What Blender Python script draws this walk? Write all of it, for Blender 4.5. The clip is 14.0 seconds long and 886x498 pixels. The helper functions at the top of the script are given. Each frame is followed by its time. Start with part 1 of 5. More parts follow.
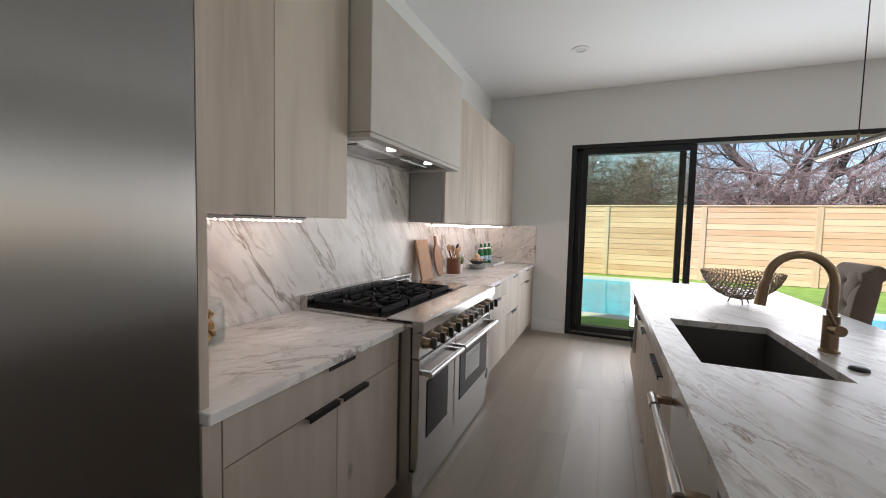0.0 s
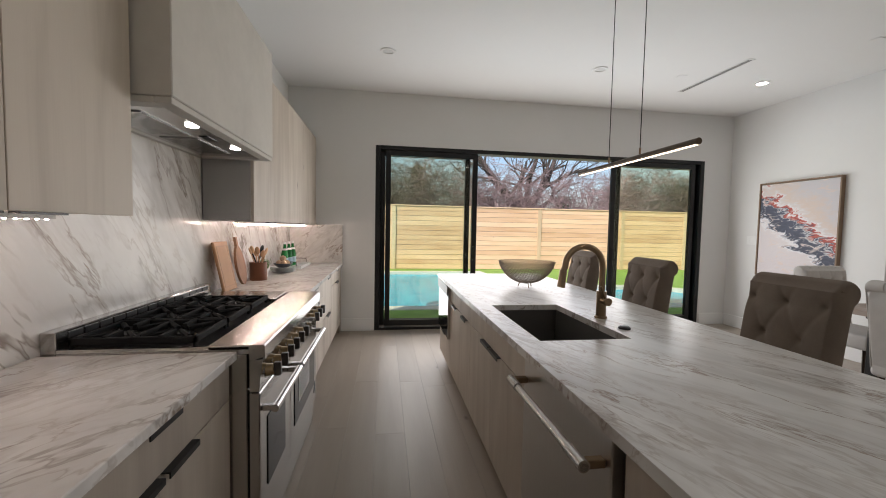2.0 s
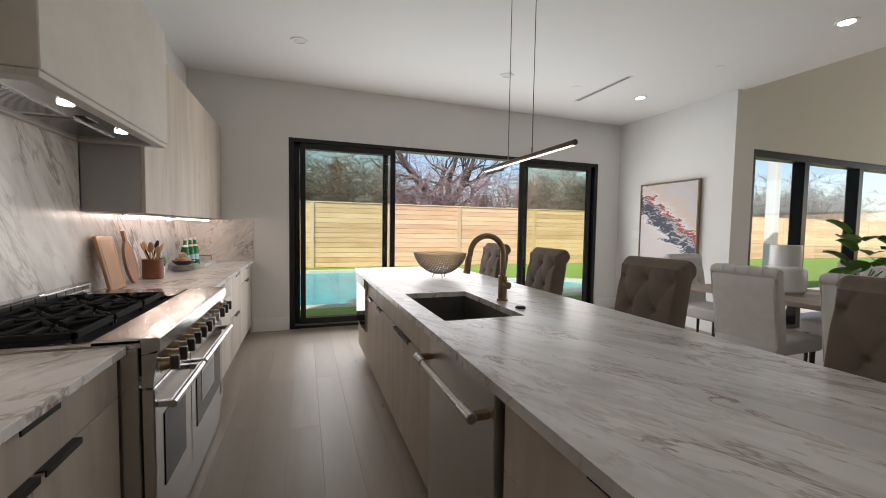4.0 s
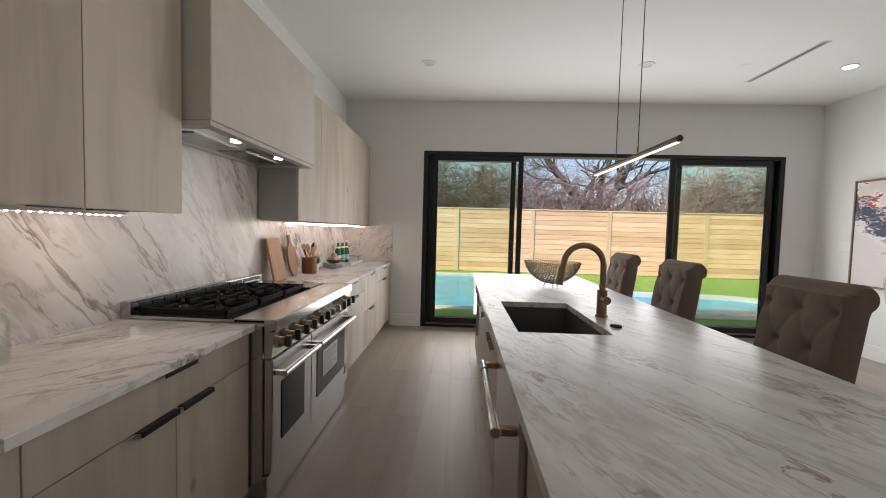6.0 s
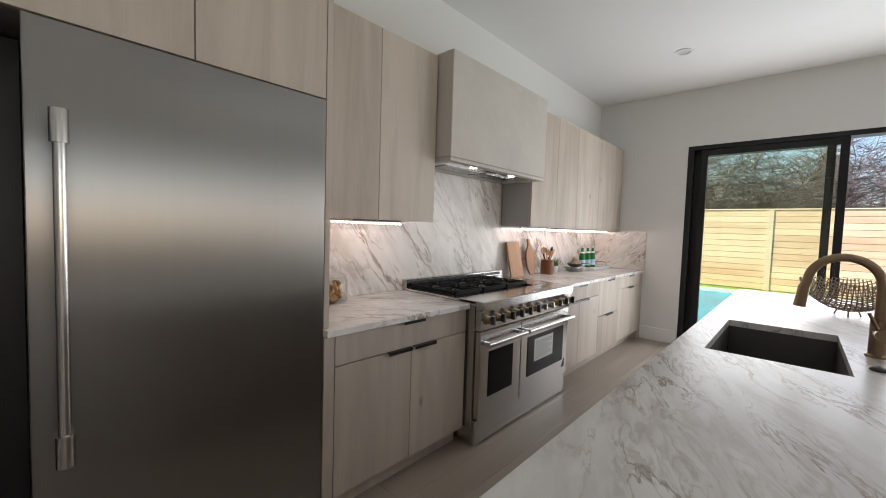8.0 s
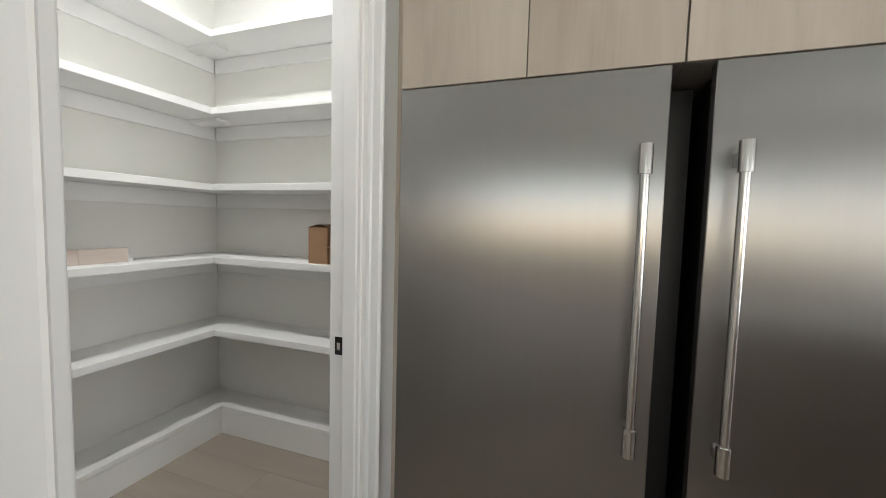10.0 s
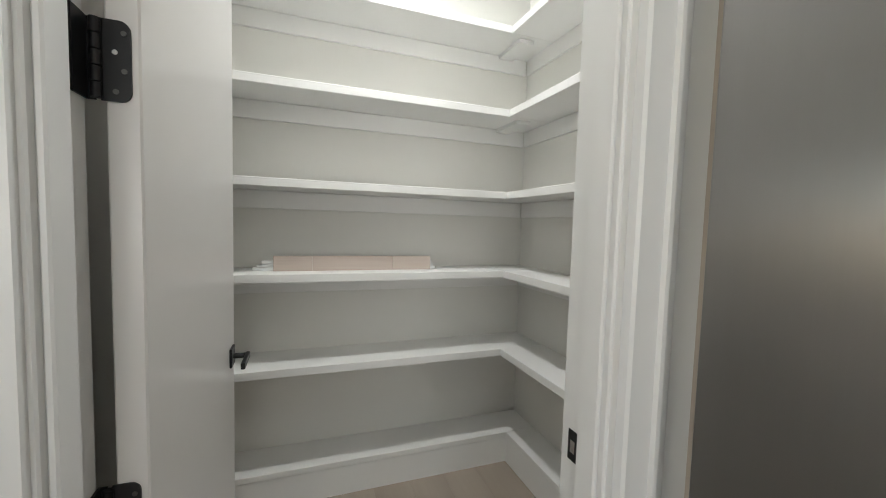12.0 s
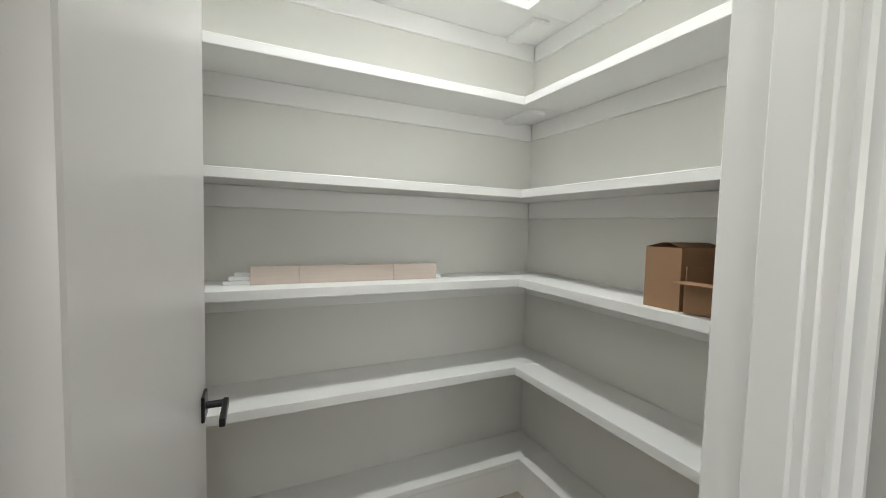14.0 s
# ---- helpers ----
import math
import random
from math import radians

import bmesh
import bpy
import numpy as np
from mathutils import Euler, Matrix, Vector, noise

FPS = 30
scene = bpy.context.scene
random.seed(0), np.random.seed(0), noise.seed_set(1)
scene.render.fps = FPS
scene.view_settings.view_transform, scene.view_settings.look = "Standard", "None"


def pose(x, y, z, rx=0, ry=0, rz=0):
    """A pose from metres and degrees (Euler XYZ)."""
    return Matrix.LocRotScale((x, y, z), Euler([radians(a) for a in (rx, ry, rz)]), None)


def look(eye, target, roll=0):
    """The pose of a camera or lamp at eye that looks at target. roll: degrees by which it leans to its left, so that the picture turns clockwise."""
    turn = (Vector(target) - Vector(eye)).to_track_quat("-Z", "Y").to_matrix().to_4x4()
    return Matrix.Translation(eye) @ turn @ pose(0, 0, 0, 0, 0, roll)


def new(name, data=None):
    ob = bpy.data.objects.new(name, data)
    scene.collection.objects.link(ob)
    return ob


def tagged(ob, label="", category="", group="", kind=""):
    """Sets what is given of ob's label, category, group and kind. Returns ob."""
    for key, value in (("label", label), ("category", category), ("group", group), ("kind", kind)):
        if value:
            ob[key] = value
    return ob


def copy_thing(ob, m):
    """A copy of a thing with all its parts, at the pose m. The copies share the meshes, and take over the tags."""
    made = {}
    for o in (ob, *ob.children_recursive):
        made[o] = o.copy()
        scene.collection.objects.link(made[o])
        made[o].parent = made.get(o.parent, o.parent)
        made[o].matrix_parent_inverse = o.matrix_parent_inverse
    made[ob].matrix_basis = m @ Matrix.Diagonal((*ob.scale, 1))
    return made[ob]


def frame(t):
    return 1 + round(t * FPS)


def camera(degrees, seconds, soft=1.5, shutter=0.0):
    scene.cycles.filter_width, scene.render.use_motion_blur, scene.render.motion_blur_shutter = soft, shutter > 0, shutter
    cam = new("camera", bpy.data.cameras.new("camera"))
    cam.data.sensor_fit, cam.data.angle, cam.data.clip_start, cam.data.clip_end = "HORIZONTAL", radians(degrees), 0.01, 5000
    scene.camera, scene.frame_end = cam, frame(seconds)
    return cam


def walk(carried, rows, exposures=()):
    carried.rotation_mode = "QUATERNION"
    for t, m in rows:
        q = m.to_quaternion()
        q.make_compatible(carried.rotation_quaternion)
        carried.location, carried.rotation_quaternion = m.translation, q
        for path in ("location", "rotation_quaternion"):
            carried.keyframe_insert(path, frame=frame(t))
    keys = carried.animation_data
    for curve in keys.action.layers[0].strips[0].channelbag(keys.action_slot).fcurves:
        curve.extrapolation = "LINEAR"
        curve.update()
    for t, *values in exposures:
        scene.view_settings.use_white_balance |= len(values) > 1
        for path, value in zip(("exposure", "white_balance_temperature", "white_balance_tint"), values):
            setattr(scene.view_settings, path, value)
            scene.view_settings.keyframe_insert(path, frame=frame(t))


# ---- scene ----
cam = camera(97.8, 14.0, soft=1.0)
PATH = [
    (0, (1.51, -0.595, 1.34), (0.732, 1.244, 1.222), 1.4),
    (0.5, (1.427, -0.537, 1.311), (0.865, 1.379, 1.199), 1.3),
    (1, (1.372, -0.432, 1.306), (1.076, 1.543, 1.195), 1.2),
    (1.5, (1.311, -0.425, 1.33), (1.308, 1.572, 1.221), 1.2),
    (2, (1.192, -0.51, 1.342), (1.488, 1.465, 1.236), 1.1),
    (2.5, (1.137, -0.574, 1.331), (1.654, 1.355, 1.227), 1.0),
    (3, (1.132, -0.631, 1.307), (1.783, 1.258, 1.202), 1.0),
    (3.2, (1.139, -0.653, 1.303), (1.828, 1.222, 1.196), 0.9),
    (5.3, (1.473, -0.56, 1.299), (1.909, 1.389, 1.201), 1.0),
    (5.5, (1.501, -0.575, 1.3), (1.807, 1.399, 1.206), 1.2),
    (6, (1.564, -0.704, 1.321), (1.482, 1.292, 1.225), 1.5),
    (6.5, (1.654, -0.756, 1.341), (1.208, 1.192, 1.242), 1.3),
    (7, (1.834, -0.721, 1.333), (1.073, 1.125, 1.23), 1.3),
    (7.5, (1.972, -0.732, 1.313), (0.925, 0.969, 1.213), 1.4),
    (8, (2.096, -0.845, 1.327), (0.743, 0.624, 1.221), 1.8),
    (8.5, (2.237, -0.965, 1.355), (0.573, 0.138, 1.239), 2.0),
    (9, (2.21, -1.072, 1.355), (0.297, -0.499, 1.241), 1.8),
    (9.2, (2.17, -1.106, 1.355), (0.199, -0.79, 1.235), 1.7),
    (11.3, (1.509, -1.290, 1.365), (0.400, -2.949, 1.234), 1.6),
    (11.5, (1.435, -1.310, 1.361), (0.458, -3.050, 1.234), 1.6),
    (12, (1.297, -1.355, 1.364), (0.615, -3.231, 1.236), 1.6),
    (12.5, (1.275, -1.451, 1.348), (0.740, -3.374, 1.222), 1.7),
    (13, (1.335, -1.565, 1.359), (0.724, -3.466, 1.238), 1.7),
    (13.5, (1.386, -1.645, 1.360), (0.635, -3.495, 1.241), 1.6),
    (14, (1.396, -1.694, 1.364), (0.536, -3.496, 1.246), 1.5),
]
walk(cam, [(t, look(eye, target, roll)) for t, eye, target, roll in PATH], exposures=[(0.0, 0.82, 6150, 12), (1.5, 0.60, 6480, 13), (6.0, 0.60, 6480, 13), (7.5, 0.74, 6300, 12), (8.5, 1.34, 6150, 11), (9.2, 1.66, 6150, 10), (11.3, 1.65, 6150, 7), (12.5, 1.46, 6250, 7), (13.2, 1.66, 6250, 6), (14.0, 1.7, 6150, 5)])

# ---- world, sun, large lights ----
world = bpy.data.worlds.new("world")
scene.world = world
world.use_nodes = True
_wn = world.node_tree.nodes
_sky = _wn.new("ShaderNodeTexSky")
_sky.sky_type = "NISHITA"
_sky.sun_disc = False
_sky.sun_elevation = radians(42)
_sky.sun_rotation = radians(225)
world.node_tree.links.new(_sky.outputs[0], _wn["Background"].inputs[0])
_wn["Background"].inputs[1].default_value = 0.105

_sd = bpy.data.lights.new("sun", "SUN")
_sd.energy, _sd.angle, _sd.color = 3.3, radians(0.5), (1.0, 0.95, 0.88)
sun = new("sun", _sd)
sun.matrix_world = look((-13, -13, 17), (0, 0, 0))


def window_light(name, eye, target, w, h, watts, colour=(0.93, 0.97, 1.0)):
    """A lamp in an opening that stands in for the sky's light, or for daylight off the fence."""
    d = bpy.data.lights.new(name, "AREA")
    d.shape, d.size, d.size_y, d.energy, d.color = "RECTANGLE", w, h, watts, colour
    ob = new(name, d)
    ob.matrix_world = look(eye, target)
    return ob


window_light("sky_light_door", (3.42, 4.43, 1.15), (3.42, 1.6, 1.35), 4.5, 1.85, 54, (1.0, 0.98, 0.96))
# Warm, for the sky and the sunlit fence together.
window_light("sky_fence_light_living", (9.2, 2.67, 1.2), (9.2, 0, 0.8), 5.0, 2.1, 14, (1.0, 0.86, 0.72))
# Orange lamp added for light off the sunlit fence, in an unseen window.
window_light("fence_light_far", (12.1, -1.15, 1.40), (0, -1.15, 1.40), 7.0, 0.7, 27, (1.0, 0.68, 0.45))
window_light("sky_light_far_high", (12.1, -1.15, 2.2), (0, -1.15, 2.0), 7.0, 0.8, 17, (0.88, 0.95, 1.0))
_pd = bpy.data.lights.new("pantry_lamp", "AREA")
_pd.shape, _pd.size, _pd.energy, _pd.color = "DISK", 0.10, 5.6, (1.0, 0.98, 0.95)
new("pantry_lamp", _pd).matrix_world = look((0.93, -2.68, 3.02), (0.93, -2.68, 0))

# ---- materials ----
MATS = {}


def material(name, colour, rough=0.5, metal=0.0, vary=0.06, scale=6.0, bump=0.0, bump_scale=80.0, stretch=(1, 1, 1), spec=0.5, per_object=0.0):
    """A procedural surface: base colour with variation at two scales, and fine relief."""
    m = bpy.data.materials.new(name)
    m.use_nodes = True
    nt = m.node_tree
    N, L = nt.nodes, nt.links
    b = N["Principled BSDF"]
    b.inputs["Roughness"].default_value = rough
    b.inputs["Metallic"].default_value = metal
    b.inputs["Specular IOR Level"].default_value = spec
    tc = N.new("ShaderNodeTexCoord")
    mp = N.new("ShaderNodeMapping")
    mp.inputs["Scale"].default_value = stretch
    L.new(tc.outputs["Object"], mp.inputs[0])
    n1 = N.new("ShaderNodeTexNoise")
    n1.inputs["Scale"].default_value, n1.inputs["Detail"].default_value = scale, 3
    n2 = N.new("ShaderNodeTexNoise")
    n2.inputs["Scale"].default_value, n2.inputs["Detail"].default_value = scale * 9, 4
    L.new(mp.outputs[0], n1.inputs["Vector"]), L.new(mp.outputs[0], n2.inputs["Vector"])
    mx = N.new("ShaderNodeMath")
    mx.operation = "MULTIPLY_ADD"
    mx.inputs[1].default_value = 0.45
    L.new(n2.outputs["Fac"], mx.inputs[0]), L.new(n1.outputs["Fac"], mx.inputs[2])
    val = mx.outputs[0]
    if per_object:
        oi = N.new("ShaderNodeObjectInfo")
        mo = N.new("ShaderNodeMath")
        mo.operation = "MULTIPLY_ADD"
        mo.inputs[1].default_value = per_object
        L.new(oi.outputs["Random"], mo.inputs[0]), L.new(val, mo.inputs[2])
        val = mo.outputs[0]
    r = N.new("ShaderNodeValToRGB")
    c = np.array(colour)
    r.color_ramp.elements[0].position, r.color_ramp.elements[1].position = 0.35, 1.05 + per_object
    r.color_ramp.elements[0].color = (*np.clip(c * (1 - vary), 0, 1), 1)
    r.color_ramp.elements[1].color = (*np.clip(c * (1 + vary), 0, 1), 1)
    L.new(val, r.inputs[0]), L.new(r.outputs[0], b.inputs["Base Color"])
    if bump:
        n3 = N.new("ShaderNodeTexNoise")
        n3.inputs["Scale"].default_value, n3.inputs["Detail"].default_value = bump_scale, 3
        bp = N.new("ShaderNodeBump")
        bp.inputs["Strength"].default_value, bp.inputs["Distance"].default_value = bump, 0.004
        L.new(mp.outputs[0], n3.inputs["Vector"]), L.new(n3.outputs["Fac"], bp.inputs["Height"]), L.new(bp.outputs[0], b.inputs["Normal"])
    MATS[name] = m
    return m


def glow(name, colour, strength):
    m = bpy.data.materials.new(name)
    m.use_nodes = True
    N = m.node_tree.nodes
    b = N["Principled BSDF"]
    b.inputs["Base Color"].default_value = (*colour, 1)
    b.inputs["Emission Color"].default_value = (*colour, 1)
    b.inputs["Emission Strength"].default_value = strength
    return m


def wood(name, dark, light, axis, knots=True, rough=0.55, ring=9.0, per_object=0.35):
    """Straight-grained wood with its grain along an axis: broad streaks, fine pores and a few knots."""
    m = bpy.data.materials.new(name)
    m.use_nodes = True
    nt = m.node_tree
    N, L = nt.nodes, nt.links
    b = N["Principled BSDF"]
    b.inputs["Roughness"].default_value = rough
    tc = N.new("ShaderNodeTexCoord")
    oi = N.new("ShaderNodeObjectInfo")
    off = N.new("ShaderNodeVectorMath")
    off.operation = "MULTIPLY_ADD"
    off.inputs[1].default_value = (7.3, 3.1, 5.7)
    L.new(oi.outputs["Random"], off.inputs[0]), L.new(tc.outputs["Object"], off.inputs[2])
    sc = {"x": (0.12, 1, 1), "y": (1, 0.12, 1), "z": (1, 1, 0.12)}[axis]
    mp = N.new("ShaderNodeMapping")
    mp.inputs["Scale"].default_value = sc
    L.new(off.outputs[0], mp.inputs[0])
    streak = N.new("ShaderNodeTexNoise")
    streak.inputs["Scale"].default_value, streak.inputs["Detail"].default_value, streak.inputs["Distortion"].default_value = ring, 4, 0.6
    L.new(mp.outputs[0], streak.inputs["Vector"])
    mp2 = N.new("ShaderNodeMapping")
    mp2.inputs["Scale"].default_value = tuple(0.25 * v if v < 1 else 1 for v in sc)
    L.new(off.outputs[0], mp2.inputs[0])
    pores = N.new("ShaderNodeTexNoise")
    pores.inputs["Scale"].default_value, pores.inputs["Detail"].default_value = 140, 3
    L.new(mp2.outputs[0], pores.inputs["Vector"])
    add = N.new("ShaderNodeMath")
    add.operation = "MULTIPLY_ADD"
    add.inputs[1].default_value = 0.16
    L.new(pores.outputs["Fac"], add.inputs[0]), L.new(streak.outputs["Fac"], add.inputs[2])
    val = add.outputs[0]
    if per_object:
        mo = N.new("ShaderNodeMath")
        mo.operation = "MULTIPLY_ADD"
        mo.inputs[1].default_value = per_object
        L.new(oi.outputs["Random"], mo.inputs[0]), L.new(val, mo.inputs[2])
        val = mo.outputs[0]
    r = N.new("ShaderNodeValToRGB")
    r.color_ramp.elements[0].position, r.color_ramp.elements[1].position = 0.33, 0.88 + per_object
    r.color_ramp.elements[0].color, r.color_ramp.elements[1].color = (*dark, 1), (*light, 1)
    L.new(val, r.inputs[0])
    out = r.outputs[0]
    if knots:
        mp3 = N.new("ShaderNodeMapping")
        mp3.inputs["Scale"].default_value = tuple(0.5 if v < 1 else 1 for v in sc)
        L.new(off.outputs[0], mp3.inputs[0])
        vo = N.new("ShaderNodeTexVoronoi")
        vo.inputs["Scale"].default_value = 2.6
        L.new(mp3.outputs[0], vo.inputs["Vector"])
        kr = N.new("ShaderNodeValToRGB")
        kr.color_ramp.elements[0].position, kr.color_ramp.elements[1].position = 0.012, 0.055
        kr.color_ramp.elements[0].color, kr.color_ramp.elements[1].color = (0.45, 0.45, 0.45, 1), (1, 1, 1, 1)
        L.new(vo.outputs["Distance"], kr.inputs[0])
        mul = N.new("ShaderNodeMixRGB")
        mul.blend_type = "MULTIPLY"
        mul.inputs[0].default_value = 1
        L.new(out, mul.inputs[1]), L.new(kr.outputs[0], mul.inputs[2])
        out = mul.outputs[0]
    L.new(out, b.inputs["Base Color"])
    bp = N.new("ShaderNodeBump")
    bp.inputs["Strength"].default_value, bp.inputs["Distance"].default_value = 0.12, 0.002
    L.new(pores.outputs["Fac"], bp.inputs["Height"]), L.new(bp.outputs[0], b.inputs["Normal"])
    MATS[name] = m
    return m


def marble(name, turn, stretch=(1, 1, 1), base=(0.80, 0.78, 0.76), rough=0.22, scale=1.0, amount=1.0):
    """White marble with grey and brown veins that run one way. turn: the veins' lie, in degrees about x, y, z."""
    m = bpy.data.materials.new(name)
    m.use_nodes = True
    nt = m.node_tree
    N, L = nt.nodes, nt.links
    b = N["Principled BSDF"]
    b.inputs["Roughness"].default_value = rough
    b.inputs["Specular IOR Level"].default_value = 0.28
    tc = N.new("ShaderNodeTexCoord")
    rot = N.new("ShaderNodeMapping")
    rot.inputs["Rotation"].default_value = [radians(a) for a in turn]
    L.new(tc.outputs["Object"], rot.inputs[0])
    mp = N.new("ShaderNodeMapping")
    mp.inputs["Scale"].default_value = stretch
    L.new(rot.outputs[0], mp.inputs[0])
    warp = N.new("ShaderNodeTexNoise")
    warp.inputs["Scale"].default_value, warp.inputs["Detail"].default_value = 2.2 * scale, 5
    L.new(mp.outputs[0], warp.inputs["Vector"])
    wadd = N.new("ShaderNodeVectorMath")
    wadd.operation = "MULTIPLY_ADD"
    wadd.inputs[1].default_value = (0.35, 0.35, 0.35)
    L.new(warp.outputs["Color"], wadd.inputs[0]), L.new(mp.outputs[0], wadd.inputs[2])

    def veins(sc, width, detail, seed):
        mv = N.new("ShaderNodeVectorMath")
        mv.operation = "ADD"
        mv.inputs[1].default_value = (seed, seed * 2.3, seed * 0.7)
        L.new(wadd.outputs[0], mv.inputs[0])
        n = N.new("ShaderNodeTexNoise")
        n.inputs["Scale"].default_value, n.inputs["Detail"].default_value, n.inputs["Roughness"].default_value = sc * scale, detail, 0.6
        L.new(mv.outputs[0], n.inputs["Vector"])
        sub = N.new("ShaderNodeMath")
        sub.operation = "SUBTRACT"
        sub.inputs[1].default_value = 0.5
        L.new(n.outputs["Fac"], sub.inputs[0])
        ab = N.new("ShaderNodeMath")
        ab.operation = "ABSOLUTE"
        L.new(sub.outputs[0], ab.inputs[0])
        rp = N.new("ShaderNodeValToRGB")
        rp.color_ramp.elements[0].position, rp.color_ramp.elements[1].position = 0.0, width
        rp.color_ramp.elements[0].color, rp.color_ramp.elements[1].color = (1, 1, 1, 1), (0, 0, 0, 1)
        L.new(ab.outputs[0], rp.inputs[0])
        # veins fade in and out along their run
        fade = N.new("ShaderNodeTexNoise")
        fade.inputs["Scale"].default_value, fade.inputs["Detail"].default_value = 1.7 * scale, 2
        L.new(mv.outputs[0], fade.inputs["Vector"])
        fr = N.new("ShaderNodeValToRGB")
        fr.color_ramp.elements[0].position, fr.color_ramp.elements[1].position = 0.42, 0.66
        L.new(fade.outputs["Fac"], fr.inputs[0])
        mu = N.new("ShaderNodeMath")
        mu.operation = "MULTIPLY"
        L.new(rp.outputs[0], mu.inputs[0]), L.new(fr.outputs[0], mu.inputs[1])
        return mu.outputs[0]

    cloud = N.new("ShaderNodeTexNoise")
    cloud.inputs["Scale"].default_value, cloud.inputs["Detail"].default_value = 1.6 * scale, 4
    L.new(wadd.outputs[0], cloud.inputs["Vector"])
    cr = N.new("ShaderNodeValToRGB")
    cr.color_ramp.elements[0].position, cr.color_ramp.elements[1].position = 0.35, 0.62
    cr.color_ramp.elements[0].color = (*[v * (1 - 0.17 * amount) for v in base], 1)
    cr.color_ramp.elements[1].color = (*base, 1)
    L.new(cloud.outputs["Fac"], cr.inputs[0])
    col = cr.outputs[0]
    for fac, tint, k in ((veins(1.1, 0.10, 4, 9.4), (0.38, 0.35, 0.325), 0.55), (veins(4.5, 0.06, 3, 5.1), (0.40, 0.35, 0.31), 0.5), (veins(2.4, 0.022, 5, 1.3), (0.22, 0.14, 0.095), 0.85), (veins(2.0, 0.028, 4, 14.2), (0.25, 0.20, 0.17), 0.7)):
        k2 = N.new("ShaderNodeMath")
        k2.operation = "MULTIPLY"
        k2.inputs[1].default_value = k * amount
        L.new(fac, k2.inputs[0])
        mix = N.new("ShaderNodeMixRGB")
        L.new(k2.outputs[0], mix.inputs[0]), L.new(col, mix.inputs[1])
        mix.inputs[2].default_value = (*tint, 1)
        col = mix.outputs[0]
    L.new(col, b.inputs["Base Color"])
    MATS[name] = m
    return m


def glass(name, tint, rough=0.0):
    """A thin pane: mostly clear, tinted, with a faint mirror on it."""
    m = bpy.data.materials.new(name)
    m.use_nodes = True
    nt = m.node_tree
    N, L = nt.nodes, nt.links
    N.remove(N["Principled BSDF"])
    tr = N.new("ShaderNodeBsdfRefraction")
    tr.inputs["Color"].default_value = (*tint, 1)
    tr.inputs["Roughness"].default_value, tr.inputs["IOR"].default_value = 0.0, 1.0
    gl = N.new("ShaderNodeBsdfGlossy")
    gl.inputs["Roughness"].default_value = rough
    lw = N.new("ShaderNodeLayerWeight")
    pw = N.new("ShaderNodeMath")
    pw.operation = "POWER"
    pw.inputs[1].default_value = 4.0
    L.new(lw.outputs["Facing"], pw.inputs[0])
    fr = N.new("ShaderNodeMath")
    fr.operation = "MULTIPLY_ADD"
    fr.inputs[1].default_value, fr.inputs[2].default_value = 0.45, 0.025
    L.new(pw.outputs[0], fr.inputs[0])
    mx = N.new("ShaderNodeMixShader")
    L.new(fr.outputs[0], mx.inputs[0]), L.new(tr.outputs[0], mx.inputs[1]), L.new(gl.outputs[0], mx.inputs[2])
    L.new(mx.outputs[0], N["Material Output"].inputs[0])
    return m


VEIN = -24  # lie of the worktop's veins, in degrees
WALL = material("wall_paint", (0.74, 0.74, 0.73), 0.75, vary=0.015, scale=1.5, bump=0.05, bump_scale=160)
CEIL = material("ceiling_paint", (0.80, 0.80, 0.79), 0.85, vary=0.01, scale=1.2, bump=0.05, bump_scale=160)
TRIM = material("trim_paint", (0.80, 0.80, 0.79), 0.32, vary=0.01, scale=3)
SHELF = material("shelf_paint", (0.80, 0.795, 0.775), 0.5, vary=0.012, scale=3)
PANTRY = material("pantry_paint", (0.72, 0.71, 0.67), 0.7, vary=0.015, scale=2, bump=0.04, bump_scale=160)
DOORP = material("door_paint", (0.72, 0.70, 0.68), 0.28, vary=0.01, scale=2)
CAB = wood("cabinet_oak", (0.37, 0.312, 0.258), (0.57, 0.505, 0.435), "z")
OAKF = wood("floor_oak", (0.285, 0.238, 0.192), (0.39, 0.333, 0.278), "y", rough=0.42, ring=5.0, per_object=0.22)
MARB = marble("marble_slab", (0, 0, VEIN), (2.5, 0.62, 1), scale=1.55, base=(0.73, 0.715, 0.695), amount=1.2, rough=0.3)
MARB_C = marble("marble_counter", (0, 0, 35), (1.8, 0.7, 1), scale=1.3, base=(0.80, 0.78, 0.76), amount=0.9)
SPLASH = marble("marble_splash", (-38, 0, 0), (1, 2.4, 0.6), scale=1.0, base=(0.78, 0.755, 0.73), amount=1.3)
STEEL = material("brushed_steel", (0.54, 0.525, 0.51), 0.22, 1.0, vary=0.03, scale=30, stretch=(1, 8, 0.05))
FRST = material("fridge_steel", (0.275, 0.268, 0.262), 0.30, 1.0, vary=0.02, scale=40, stretch=(1, 1, 0.02), bump=0.03, bump_scale=500)
for _m, _k in ((FRST, 0.85), (STEEL, 0.6)):
    _t = _m.node_tree.nodes.new("ShaderNodeTangent")
    _t.direction_type, _t.axis = "RADIAL", "Z"
    _m.node_tree.links.new(_t.outputs[0], _m.node_tree.nodes["Principled BSDF"].inputs["Tangent"])
    _m.node_tree.nodes["Principled BSDF"].inputs["Anisotropic"].default_value = _k
DARKST = material("dark_steel", (0.12, 0.115, 0.11), 0.4, 1.0, vary=0.05)
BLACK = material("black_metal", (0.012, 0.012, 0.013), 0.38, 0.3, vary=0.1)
IRON = material("cast_iron", (0.009, 0.009, 0.010), 0.7, 0.0, vary=0.15, bump=0.25, bump_scale=300, spec=0.2)
